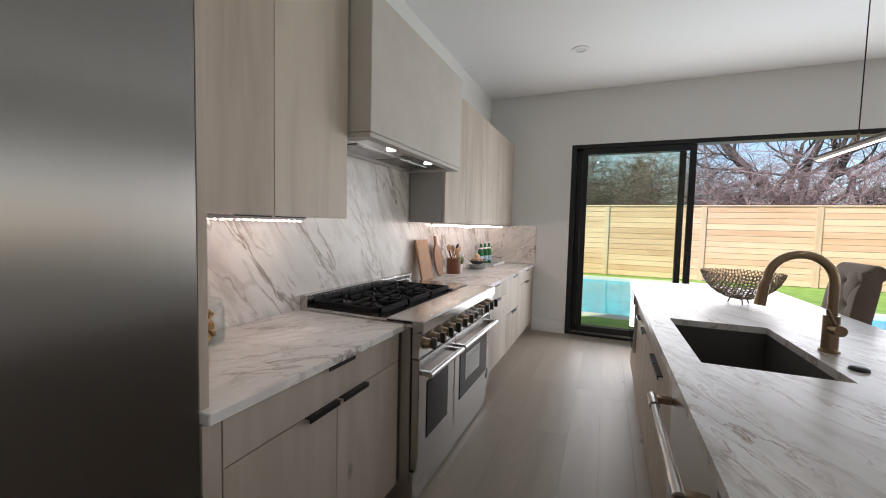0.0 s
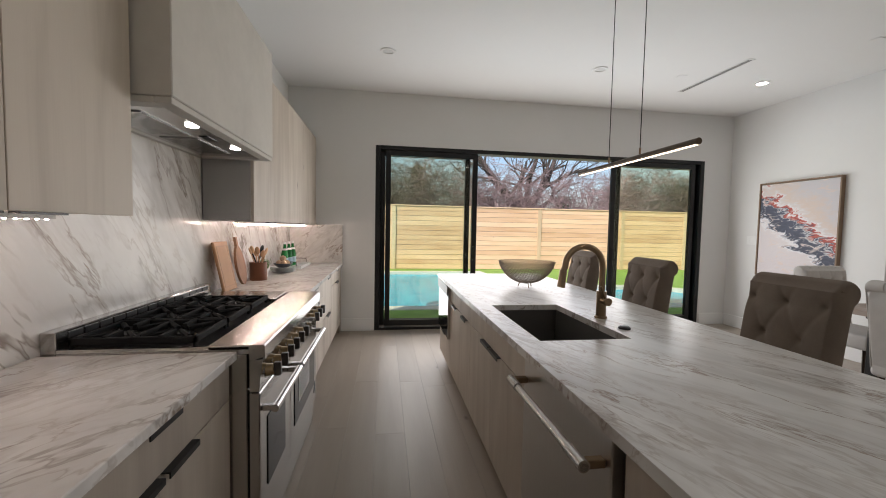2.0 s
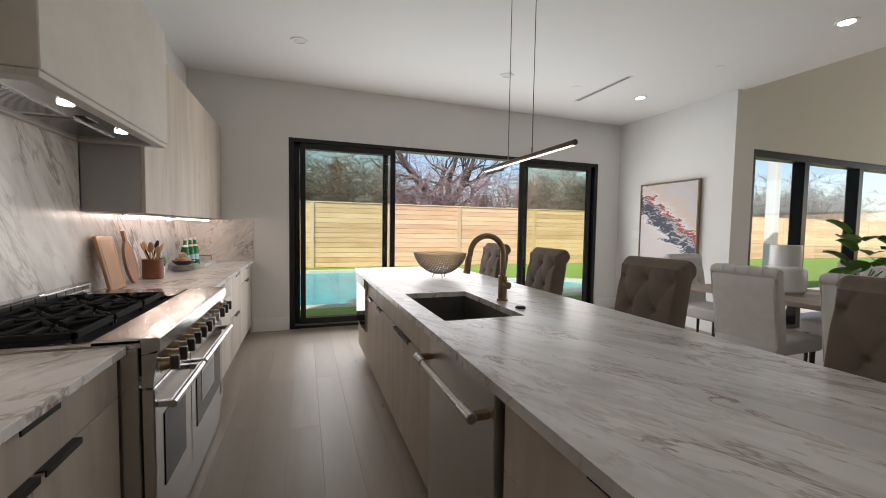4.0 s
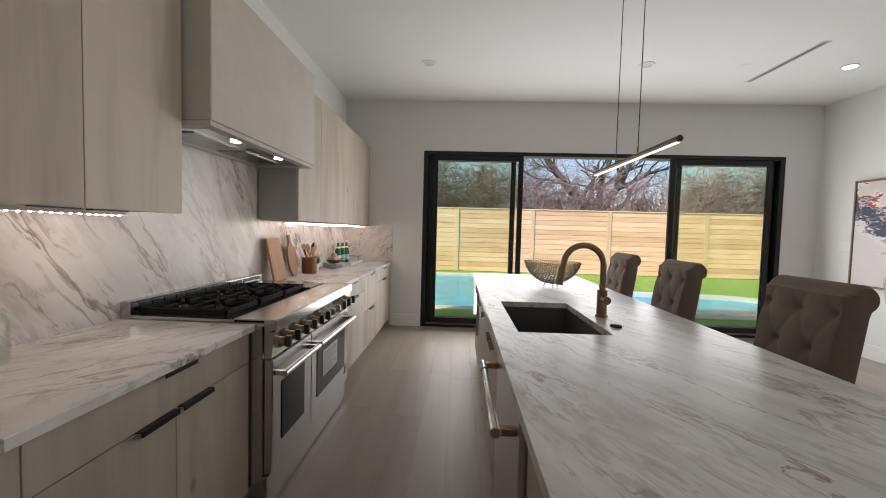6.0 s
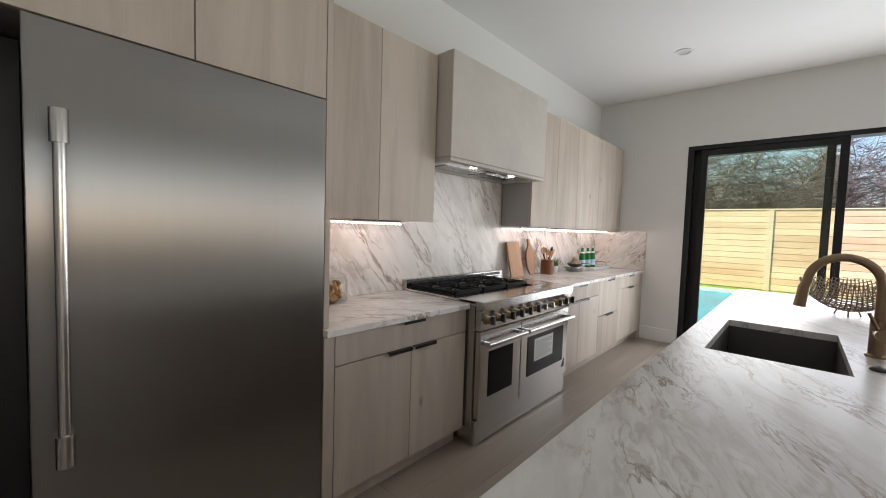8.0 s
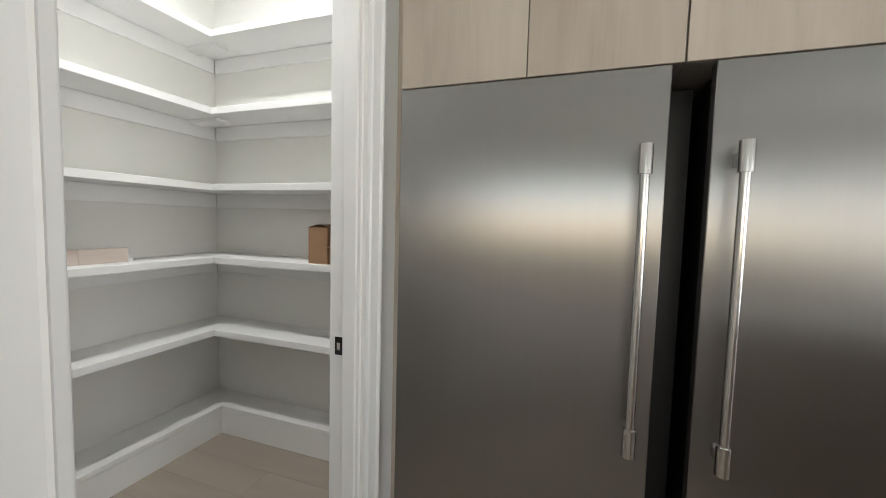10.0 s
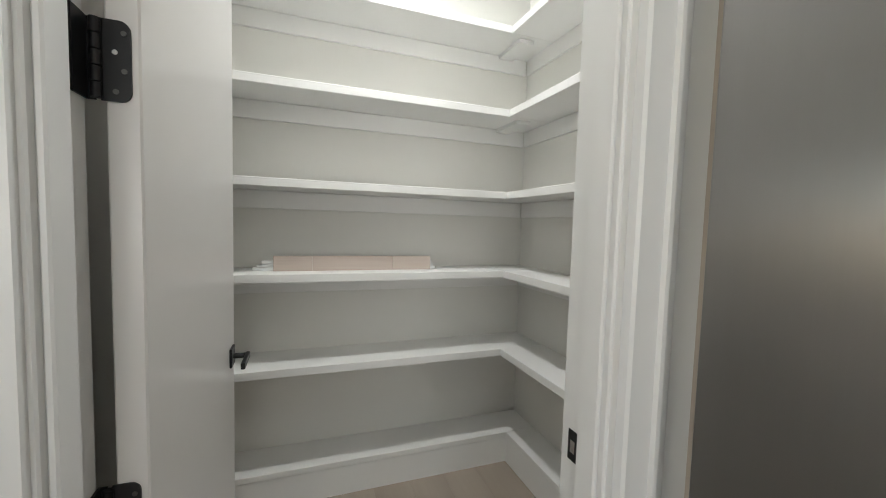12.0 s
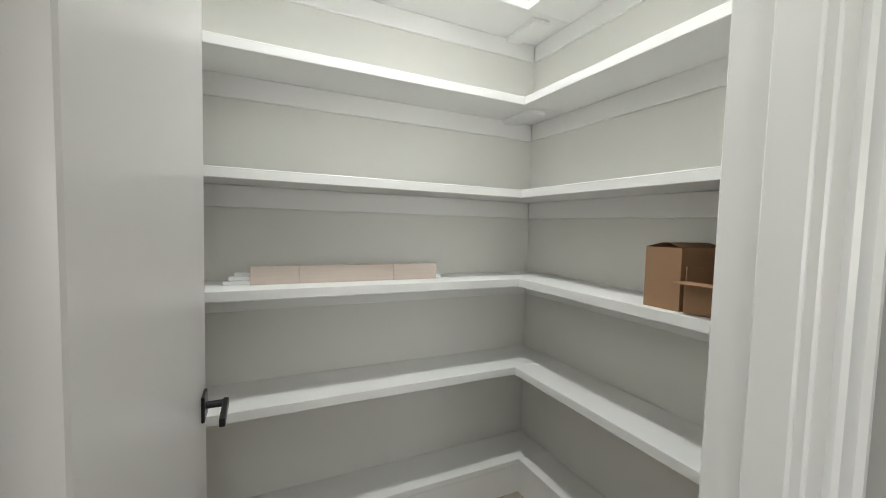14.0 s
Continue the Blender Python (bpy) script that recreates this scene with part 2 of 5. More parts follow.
BLKGLASS = material("black_glass", (0.01, 0.01, 0.011), 0.06, vary=0.02, spec=0.14)
BRASS = material("aged_brass", (0.34, 0.25, 0.15), 0.32, 1.0, vary=0.08, scale=25)
BRONZE = material("brushed_bronze", (0.30, 0.215, 0.14), 0.30, 1.0, vary=0.06, scale=25)
PLASTER = material("hood_plaster", (0.52, 0.495, 0.455), 0.7, vary=0.10, scale=2.2, bump=0.12, bump_scale=30)
SINKM = material("sink_composite", (0.075, 0.07, 0.066), 0.5, vary=0.08)
VELVET = material("taupe_velvet", (0.185, 0.150, 0.122), 0.85, vary=0.10, scale=14, bump=0.15, bump_scale=400, spec=0.2)
LINEN = material("pale_linen", (0.52, 0.50, 0.48), 0.9, vary=0.06, scale=14, bump=0.2, bump_scale=500, spec=0.2)
GLASS_T = glass("tinted_glass", (0.965, 0.985, 0.925))
GLASS_C = glass("clear_glass", (0.98, 0.985, 0.98))
FENCEW = wood("fence_pine", (0.57, 0.325, 0.19), (0.82, 0.555, 0.37), "x", rough=0.8, ring=6.0, per_object=0.5)
GRASS = material("turf", (0.23, 0.36, 0.085), 0.95, vary=0.3, scale=3, bump=0.8, bump_scale=60, spec=0.1)
CONC = material("pool_coping", (0.62, 0.60, 0.56), 0.8, vary=0.05, scale=4)
WARMLED = glow("warm_led", (1.0, 0.78, 0.66), 250)
WHITELED = glow("white_led", (1.0, 0.95, 0.88), 15)

# ---- builders ----
HOME = {}


def root_of(ob):
    while ob.parent:
        ob = ob.parent
    return ob


def thing(name, at, label, category, group="", kind=""):
    """An Empty at the base of a thing, to which its parts are parented."""
    ob = new(name)
    ob.empty_display_size = 0.05
    ob.location = at
    HOME[ob] = Vector(at)
    return tagged(ob, label, category, group, kind)


def finish(bm, name, mats, smooth=False):
    me = bpy.data.meshes.new(name)
    bm.to_mesh(me)
    bm.free()
    for m in mats if isinstance(mats, (list, tuple)) else [mats]:
        me.materials.append(m)
    if smooth:
        for p in me.polygons:
            p.use_smooth = True
        me.set_sharp_from_angle(angle=radians(38))
    return me


def part(name, bm, mats, parent, label="", smooth=False):
    """One mesh under a thing or a part. The bmesh is in world places; it is moved to its thing's own frame."""
    home = HOME.get(root_of(parent), Vector((0, 0, 0)))
    bmesh.ops.translate(bm, verts=bm.verts[:], vec=-home)
    ob = new(name, finish(bm, name, mats, smooth))
    ob.parent = parent
    return tagged(ob, label)


def solid(name, bm, mats, label="", category="", group="", kind="", smooth=False):
    """A thing, or a piece of the setting, of one mesh, whose origin is at its base."""
    lo = np.array([v.co[:] for v in bm.verts])
    at = Vector((*((lo.min(0) + lo.max(0)) / 2)[:2], lo[:, 2].min()))
    bmesh.ops.translate(bm, verts=bm.verts[:], vec=-at)
    ob = new(name, finish(bm, name, mats, smooth))
    ob.location = at
    HOME[ob] = at
    return tagged(ob, label, category, group, kind)


def box(x0, y0, z0, x1, y1, z1, bevel=0.0, bm=None, seg=1):
    """A box between two corners, with its edges rounded; added to bm if that is given."""
    out = bm or bmesh.new()
    made = bmesh.ops.create_cube(out, size=1)["verts"]
    bmesh.ops.scale(out, verts=made, vec=(abs(x1 - x0), abs(y1 - y0), abs(z1 - z0)))
    bmesh.ops.translate(out, verts=made, vec=((x0 + x1) / 2, (y0 + y1) / 2, (z0 + z1) / 2))
    if bevel:
        edges = list({e for v in made for e in v.link_edges})
        bmesh.ops.bevel(out, geom=edges, offset=bevel, segments=seg, affect="EDGES", profile=0.5)
    return out


def boxes(*rows, bevel=0.0):
    bm = bmesh.new()
    for r in rows:
        box(*r, bevel=bevel, bm=bm)
    return bm


def rod(a, b, r, bm=None, seg=16, r2=None, caps=True):
    """A round bar from a to b."""
    out = bm or bmesh.new()
    a, b = Vector(a), Vector(b)
    d = b - a
    m = Matrix.Translation((a + b) / 2) @ d.to_track_quat("Z", "Y").to_matrix().to_4x4()
    bmesh.ops.create_cone(out, cap_ends=caps, segments=seg, radius1=r, radius2=r if r2 is None else r2, depth=d.length, matrix=m)
    return out


def tube(points, r, bm=None, seg=12, radii=None):
    """A round tube along a line of points."""
    out = bm or bmesh.new()
    pts = [Vector(p) for p in points]
    rings, up = [], None
    for i, p in enumerate(pts):
        d = (pts[min(i + 1, len(pts) - 1)] - pts[max(i - 1, 0)]).normalized()
        if up is None:
            up = d.orthogonal().normalized()
        up = (up - d * up.dot(d)).normalized()
        side = d.cross(up)
        rr = radii[i] if radii else r
        rings.append([out.verts.new(p + rr * (math.cos(2 * math.pi * k / seg) * up + math.sin(2 * math.pi * k / seg) * side)) for k in range(seg)])
    for u, v in zip(rings, rings[1:]):
        for k in range(seg):
            out.faces.new((u[k], u[(k + 1) % seg], v[(k + 1) % seg], v[k]))
    out.faces.new(rings[0][::-1]), out.faces.new(rings[-1])
    return out


def lathe(profile, at, bm=None, seg=32):
    """A turned body from (radius, height) pairs."""
    out = bm or bmesh.new()
    rings = [[out.verts.new((at[0] + r * math.cos(2 * math.pi * k / seg), at[1] + r * math.sin(2 * math.pi * k / seg), at[2] + z)) for k in range(seg)] for r, z in profile]
    for u, v in zip(rings, rings[1:]):
        for k in range(seg):
            out.faces.new((u[k], u[(k + 1) % seg], v[(k + 1) % seg], v[k]))
    return out


def panel_poly(pts, axis, a, b, bm=None):
    """A flat outline pushed through from a to b along an axis. pts are in the other two axes, in order."""
    out = bm or bmesh.new()
    n = "xyz".index(axis)

    def place(p, v):
        q = list(p)
        q.insert(n, v)
        return q

    lo = [out.verts.new(place(p, a)) for p in pts]
    hi = [out.verts.new(place(p, b)) for p in pts]
    out.faces.new(lo), out.faces.new(hi)
    for i in range(len(pts)):
        j = (i + 1) % len(pts)
        out.faces.new((lo[i], lo[j], hi[j], hi[i]))
    bmesh.ops.recalc_face_normals(out, faces=out.faces[:])
    return out

# ---- structure ----
ROOM_X, ROOM_Y, CEIL_Z = 6.21, 4.535, 3.048
DX0, DX1, DZ1 = 1.06, 5.77, 2.388
PY, PB = -1.935, -2.065  # face of the pantry wall
PX0, PX1, PZ1 = 0.736, 1.592, 2.40  # pantry doorway

solid("wall_west", boxes((-0.2, -2.02, 0, 0, ROOM_Y + 0.2, 3.3)), WALL, "white painted kitchen wall behind the counters", "wall", kind="structure")
solid("wall_north", boxes((0, ROOM_Y, 0, DX0, ROOM_Y + 0.2, 3.3), (DX1, ROOM_Y, 0, ROOM_X + 0.2, ROOM_Y + 0.2, 3.3), (DX0, ROOM_Y, DZ1, DX1, ROOM_Y + 0.2, 3.3)), WALL, "white painted wall with a wide sliding door opening", "wall", kind="structure")
solid("wall_east_stub", boxes((ROOM_X, 2.69, 0, ROOM_X + 0.2, ROOM_Y, 3.3)), WALL, "white painted wall that carries the painting", "wall", kind="structure")
LX0, LX1 = 6.56, 12.0
solid("wall_living_north", boxes((ROOM_X + 0.2, 2.69, 0, LX0, 2.89, 4.6), (LX0, 2.69, 2.36, LX1, 2.89, 4.6), (ROOM_X, 2.69, 3.3, ROOM_X + 0.2, 2.89, 4.6)), WALL, "white painted living room wall above a row of windows", "wall", kind="structure")
solid("wall_far", boxes((12.0, -5.0, 0, 12.2, -4.7, 4.6), (12.0, -4.7, 0, 12.2, 2.4, 1.0), (12.0, -4.7, 2.65, 12.2, 2.4, 4.6), (12.0, 2.4, 0, 12.2, 2.89, 4.6)), WALL, "white painted far wall of the living room", "wall", kind="structure")
solid("wall_south", boxes((1.495, -5.2, 0, 12.2, -5.0, 4.6)), WALL, "plain white wall", "wall", kind="structure")
solid("wall_pantry_front", boxes((-0.1, PB, 0, PX0 - 0.0205, PY, CEIL_Z), (PX1 + 0.0205, PB, 0, 2.4, PY, CEIL_Z), (PX0 - 0.0205, PB, PZ1 + 0.0005, PX1 + 0.0205, PY, CEIL_Z)), WALL, "white painted wall round the pantry doorway", "wall", kind="structure")
solid("wall_filler", boxes((0.0, PY + 0.001, 0, 0.575, -1.868, CEIL_Z)), WALL, "narrow white wall return beside the refrigerator", "wall", kind="structure")
solid("wall_hall", boxes((2.4, -5.0, 0, 2.5, PY, CEIL_Z)), WALL, "plain white wall beside the pantry", "wall", kind="structure")
solid("ceiling", boxes((-0.45, -5.2, CEIL_Z, 6.32, ROOM_Y + 0.2, CEIL_Z + 0.3)), CEIL, "smooth white painted ceiling", "ceiling", kind="structure")
solid("ceiling_living", boxes((6.32, -5.2, 4.3, 12.2, 2.9, 4.6), (6.22, -5.2, 3.349, 6.32, 2.69, 4.6)), CEIL, "high white living room ceiling", "ceiling", kind="structure")
# pantry shell
PWX, PWY = 0.002, -3.487
solid("wall_pantry_back", boxes((-0.1, PWY - 0.13, 0, 2.4, PWY, CEIL_Z)), PANTRY, "off-white painted pantry back wall", "wall", kind="structure")
solid("wall_pantry_side", boxes((PWX - 0.13, PWY, 0, PWX, PB, CEIL_Z)), PANTRY, "off-white painted pantry side wall", "wall", kind="structure")

solid("wall_pantry_east", boxes((1.76, PWY, 0, 1.86, PB, CEIL_Z)), PANTRY, "off-white painted pantry end wall", "wall", kind="structure")

# sub-floor sheet; the planks lie on it
solid("floor", boxes((-0.45, -5.2, -0.12, 12.2, ROOM_Y + 0.06, -0.012)), OAKF, "pale wide-plank oak floor", "floor", kind="structure")


# ---- baseboards and door trim ----
def trim(name, *rows, bevel=0.004, mat=TRIM, label="white painted baseboard"):
    return solid(name, boxes(*rows, bevel=bevel), mat, label, "trim", kind="structure")


trim("baseboard_north", (0.64, ROOM_Y - 0.018, 0, DX0 - 0.01, ROOM_Y - 0.001, 0.165), (DX1 + 0.01, ROOM_Y - 0.018, 0, ROOM_X - 0.001, ROOM_Y - 0.001, 0.165))
trim("baseboard_east", (ROOM_X - 0.018, 2.69, 0, ROOM_X - 0.001, ROOM_Y - 0.02, 0.165))

# pantry jambs with their stops, and the casing
solid("door_jamb", boxes((PX0 - 0.02, PB - 0.001, 0, PX0, PY + 0.001, PZ1), (PX1, PB - 0.001, 0, PX1 + 0.02, PY + 0.001, PZ1), (PX0, PB - 0.001, PZ1 - 0.02, PX1, PY + 0.001, PZ1), (PX0, PB + 0.062, 0, PX0 + 0.012, PY - 0.012, PZ1 - 0.02), (PX1 - 0.012, PB + 0.062, 0, PX1, PY - 0.012, PZ1 - 0.02), bevel=0.003), TRIM, "white painted pantry door jamb with stops", "door frame", kind="structure")


def casing(x0, x1, flip):
    """A stepped casing board: a back band, two steps and the flat."""
    bm = bmesh.new()
    w = x1 - x0
    prof = [(0, 0), (0, 0.016), (0.18 * w, 0.018), (0.24 * w, 0.024), (0.30 * w, 0.018), (0.86 * w, 0.018), (0.90 * w, 0.027), (w, 0.027), (w, 0)]
    pts = [((x0 + a) if not flip else (x1 - a), PY + 0.001 + b) for a, b in prof]
    return panel_poly(pts, "z", 0, PZ1 + 0.1, bm)


solid("door_casing", casing(PX0 - 0.112, PX0 - 0.008, True), TRIM, "white painted stepped casing of the pantry door", "trim", kind="structure")
solid("door_casing", casing(PX1 + 0.008, PX1 + 0.112, False), TRIM, "white painted stepped casing of the pantry door", "trim", kind="structure")
solid("door_casing", boxes((PX0 - 0.012, PY + 0.001, PZ1 + 0.005, PX1 + 0.012, PY + 0.019, PZ1 + 0.1), bevel=0.003), TRIM, "white painted head casing of the pantry door", "trim", kind="structure")


# ---- sliding door in the north wall ----
def sliding_door():
    door = thing("door_1", (3.44, ROOM_Y + 0.1, 0), "black aluminium sliding glass door, its middle panels slid open", "door", kind="structure")
    y0, y1 = ROOM_Y + 0.004, ROOM_Y + 0.165
    part("frame", boxes((DX0, y0, 0, DX0 + 0.06, y1, DZ1), (DX1 - 0.06, y0, 0, DX1, y1, DZ1), (DX0 + 0.06, y0, DZ1 - 0.05, DX1 - 0.06, y1, DZ1), (DX0 + 0.06, y0, 0, DX1 - 0.06, y1, 0.035), bevel=0.003), BLACK, door)
    part("track", boxes((DX0 + 0.06, y0 + 0.035, 0.036, DX1 - 0.06, y0 + 0.045, 0.05), (DX0 + 0.06, y0 + 0.085, 0.036, DX1 - 0.06, y0 + 0.095, 0.05)), STEEL, door)
    for x0, x1, y, latch in ((1.19, 2.40, 0.02, 2.355), (1.12, 2.31, 0.085, None), (4.33, 5.64, 0.02, 4.375), (4.44, 5.71, 0.085, None)):
        a, b = ROOM_Y + y, ROOM_Y + y + 0.045
        z0, z1, s = 0.052, DZ1 - 0.052, 0.065
        leaf = part("panel", boxes((x0, a, z0, x0 + s, b, z1), (x1 - s, a, z0, x1, b, z1), (x0 + s, a, z1 - 0.07, x1 - s, b, z1), (x0 + s, a, z0, x1 - s, b, z0 + 0.075), bevel=0.003), BLACK, door, "black aluminium panel frame")
        pane = part("pane", boxes((x0 + s - 0.005, a + 0.018, z0 + 0.07, x1 - s + 0.005, a + 0.026, z1 - 0.065)), GLASS_T, leaf, "faintly tinted glass pane")
        pane.visible_shadow = False
        if latch:
            bm = tube([(latch, a - 0.002, 0.93), (latch, a - 0.045, 0.94), (latch, a - 0.05, 0.97), (latch, a - 0.05, 1.07), (latch, a - 0.045, 1.10), (latch, a - 0.002, 1.11)], 0.008)
            part("handle", bm, BLACK, leaf, "black pull handle", smooth=True)


sliding_door()


def living_windows():
    win = thing("window_1", (9.3, 2.79, 0), "row of black-framed living room windows", "window", kind="structure")
    xs = [6.56, 7.67, 8.95, 10.3, 12.0]
    part("frame", boxes((6.56, 2.70, 2.27, 12.0, 2.85, 2.36), (6.56, 2.70, 0, 12.0, 2.85, 0.05), bevel=0.003), BLACK, win)
    for x in xs:
        w = 0.06 if x in (6.56, 12.0) else 0.05
        part("mullion", boxes((max(6.56, x - w), 2.70, 0.05, min(12.0, x + w), 2.85, 2.27), bevel=0.003), BLACK, win)
    for a, b in zip(xs, xs[1:]):
        p = part("pane", boxes((a + 0.05, 2.77, 0.05, b - 0.05, 2.778, 2.27)), GLASS_C, win)
        p.visible_shadow = False


living_windows()


# ---- kitchen run along the west wall ----
FX = 0.637  # cabinet fronts
CT = 0.880  # counter tops


def pull(y0, y1, z, x, parent, facing=1):
    """A black edge pull folded over the top of a front."""
    bm = boxes((x - facing * 0.012, y0, z + 0.001, x + facing * 0.022, y1, z + 0.005), (x + facing * 0.018, y0, z - 0.012, x + facing * 0.022, y1, z + 0.001))
    part("handle", bm, BLACK, parent, "black edge pull")


def base_cabinet(y0, y1, fronts, label, group="base cabinets", face=FX, back=0.02, facing=1, toe=0.07, top=0.847):
    """A base unit. fronts: rows of (y0, y1, z0, z1, name, (pull y0, pull y1) or None)."""
    cab = thing("base_cabinet", ((face + back) / 2, (y0 + y1) / 2, 0), label, "cabinet", group)
    t = 0.02 * facing
    part("body", boxes((back, y0 + 0.001, 0.105, face - t - 0.001 * facing, y1 - 0.001, top), bevel=0.001), CAB, cab)
    part("toe_kick", boxes((back, y0 + 0.001, 0, face - toe * facing, y1 - 0.001, 0.104)), CAB, cab)
    for a, b, z0, z1, name, hp in fronts:
        f = part(name, boxes((face - t, a + 0.0015, z0, face, b - 0.0015, z1), bevel=0.0012), CAB, cab)
        if hp:
            pull(hp[0], hp[1], z1, face, f, facing)
    return cab


base_cabinet(0.065, 0.966, [(0.065, 0.966, 0.708, 0.845, "drawer", (0.452, 0.598)), (0.065, 0.520, 0.108, 0.704, "door", (0.358, 0.510)), (0.520, 0.966, 0.108, 0.704, "door", (0.532, 0.690))], "pale oak base cabinet with one drawer over two doors")
base_cabinet(2.205, 3.09, [(2.205, 3.09, 0.708, 0.845, "drawer", (2.58, 2.74)), (2.205, 2.63, 0.108, 0.704, "door", (2.46, 2.62)), (2.63, 3.09, 0.108, 0.704, "door", (2.64, 2.80))], "pale oak base cabinet with one drawer over two doors")
base_cabinet(3.09, 3.67, [(3.09, 3.67, 0.482, 0.845, "drawer", (3.28, 3.47)), (3.09, 3.67, 0.108, 0.478, "drawer", (3.28, 3.47))], "pale oak base cabinet with two deep drawers")
base_cabinet(3.67, 4.43, [(3.67, 4.43, 0.708, 0.845, "drawer", (3.96, 4.14)), (3.67, 4.43, 0.108, 0.704, "door", (3.96, 4.14))], "pale oak base cabinet with a drawer over a door")
solid("filler_strip", boxes((0.02, 4.432, 0, FX, 4.53, 0.847), bevel=0.001), CAB, "pale oak filler strip against the wall", "filler", "base cabinets")
solid("filler_strip", boxes((0.02, 0.012, 0, FX, 0.063, 0.847), bevel=0.001), CAB, "pale oak filler strip beside the refrigerator", "filler", "base cabinets")

solid("countertop", box(0.021, 0.012, 0.848, 0.662, 0.971, CT, 0.003), MARB_C, "white veined marble countertop beside the refrigerator", "countertop")
solid("countertop", box(0.021, 2.196, 0.848, 0.662, ROOM_Y - 0.021, CT, 0.003), MARB_C, "white veined marble countertop beside the range", "countertop")
solid("backsplash_west", boxes((0.001, 0.0, 0.84, 0.02, 0.980, 1.362), (0.001, 0.980, 0.84, 0.02, 2.192, 1.80), (0.001, 2.192, 0.84, 0.02, ROOM_Y - 0.001, 1.362)), SPLASH, "white marble backsplash with diagonal brown veins", "backsplash", kind="structure")
SPLASH_N = marble("marble_return", (0, -48, 0), (2.4, 1, 0.7), scale=1.25, base=(0.80, 0.77, 0.74))
solid("backsplash_north", box(0.021, ROOM_Y - 0.02, CT + 0.001, 0.660, ROOM_Y - 0.001, 1.362, 0.002), SPLASH_N, "white marble backsplash return on the door wall", "backsplash", kind="structure")


def wall_cabinet(y0, y1, seams, label, top=2.425, depth=0.334, bottom=1.364):
    cab = thing("wall_cabinet", (depth / 2, (y0 + y1) / 2, bottom), label, "cabinet", "wall cabinets")
    part("body", boxes((0.022 if bottom < 1.5 else 0.002, y0, bottom + 0.004, depth - 0.021, y1, top), bevel=0.001), [GREYPANEL], cab, "grey laminate carcass")
    edges = [y0, *seams, y1]
    for i, (a, b) in enumerate(zip(edges, edges[1:])):
        d = part("door", boxes((depth - 0.02, a + 0.0015, bottom, depth, b - 0.0015, top), bevel=0.0012), CAB, cab)
        m = b - 0.16 if i % 2 == 0 else a + 0.02
        part("handle", boxes((depth - 0.018, m, bottom - 0.006, depth + 0.008, m + 0.14, bottom - 0.001)), BLACK, d, "black edge pull")
    return cab


GREYPANEL = material("grey_laminate", (0.36, 0.35, 0.34), 0.5, vary=0.04)
wall_cabinet(0.042, 0.968, [0.520], "pair of pale oak wall cabinet doors beside the hood")
wall_cabinet(2.202, 4.495, [2.676, 3.134, 3.73], "row of four pale oak wall cabinet doors")
solid("filler_strip", boxes((0.002, 4.497, 1.364, 0.325, 4.533, 2.425), bevel=0.001), CAB, "pale oak filler strip beside the wall cabinets", "filler", "wall cabinets")


def led_strip(y0, y1, sockets):
    strip = thing("under_cabinet_light", (0.15, (y0 + y1) / 2, 1.336), "lit warm LED strip under the wall cabinets", "light", "under-cabinet lights")
    part("channel", boxes((0.20, y0, 1.348, 0.222, y1, 1.363)), LEDCH, strip, "clear grey plastic channel")
    n = int((y1 - y0) / 0.032)
    bm = bmesh.new()
    for i in range(n):
        y = y0 + (i + 0.5) * (y1 - y0) / n
        box(0.207, y - 0.0019, 1.3455, 0.213, y + 0.0019, 1.3475, bm=bm)
    tagged(part("diode_row", bm, WARMLED, strip, "row of warm glowing diodes"), kind="stuff")
    for y in sockets:
        part("connector", box(0.19, y, 1.321, 0.24, y + 0.05, 1.347, 0.003), TRIM, strip, "white connector box")


LEDCH = material("led_channel", (0.42, 0.40, 0.38), 0.3, vary=0.02)
led_strip(0.06, 0.80, (0.22,))
led_strip(2.24, 4.45, (2.30, 3.10))


# ---- hood ----
def hood():
    h = thing("range_hood", (0.23, 1.59, 1.7585), "grey plaster range hood with a steel filter insert", "range hood")
    y0, y1 = 0.981, 2.192
    part("shell", boxes((0.002, y0, 1.783, 0.456, y1, 2.445), bevel=0.004), PLASTER, h)
    part("rim", boxes((0.022, y0 + 0.004, 1.7585, 0.05, y1 - 0.004, 1.7815), (0.395, y0 + 0.004, 1.7585, 0.451, y1 - 0.004, 1.7815), (0.05, y0 + 0.004, 1.7585, 0.395, y0 + 0.07, 1.7815), (0.05, y1 - 0.07, 1.7585, 0.395, y1 - 0.004, 1.7815), bevel=0.002), PLASTER, h, "grey plaster rim")
    part("insert", boxes((0.051, y0 + 0.071, 1.7685, 0.394, y1 - 0.071, 1.7805)), STEEL, h, "stainless insert")
    for k in range(2):
        a = y0 + 0.17 + k * 0.46
        flt = part("filter", boxes((0.085, a - 0.006, 1.7665, 0.265, a + 22 * 0.018, 1.7681)), DARKST, h, "slotted stainless baffle filter")
        for i in range(22):
            y = a + i * 0.018
            part("slat", boxes((0.09, y, 1.7630, 0.26, y + 0.010, 1.7663)), STEEL, flt)
    for y in (y0 + 0.36, y1 - 0.36):
        lamp = part("lamp", lathe([(0.001, 0), (0.026, 0), (0.026, 0.006)], (0.355, y, 1.7625)), WHITELED, h, "lit round hood lamp")
    part("control_panel", boxes((0.29, 1.55, 1.7655, 0.33, 1.66, 1.7680)), BLKGLASS, h, "small dark control panel")


hood()


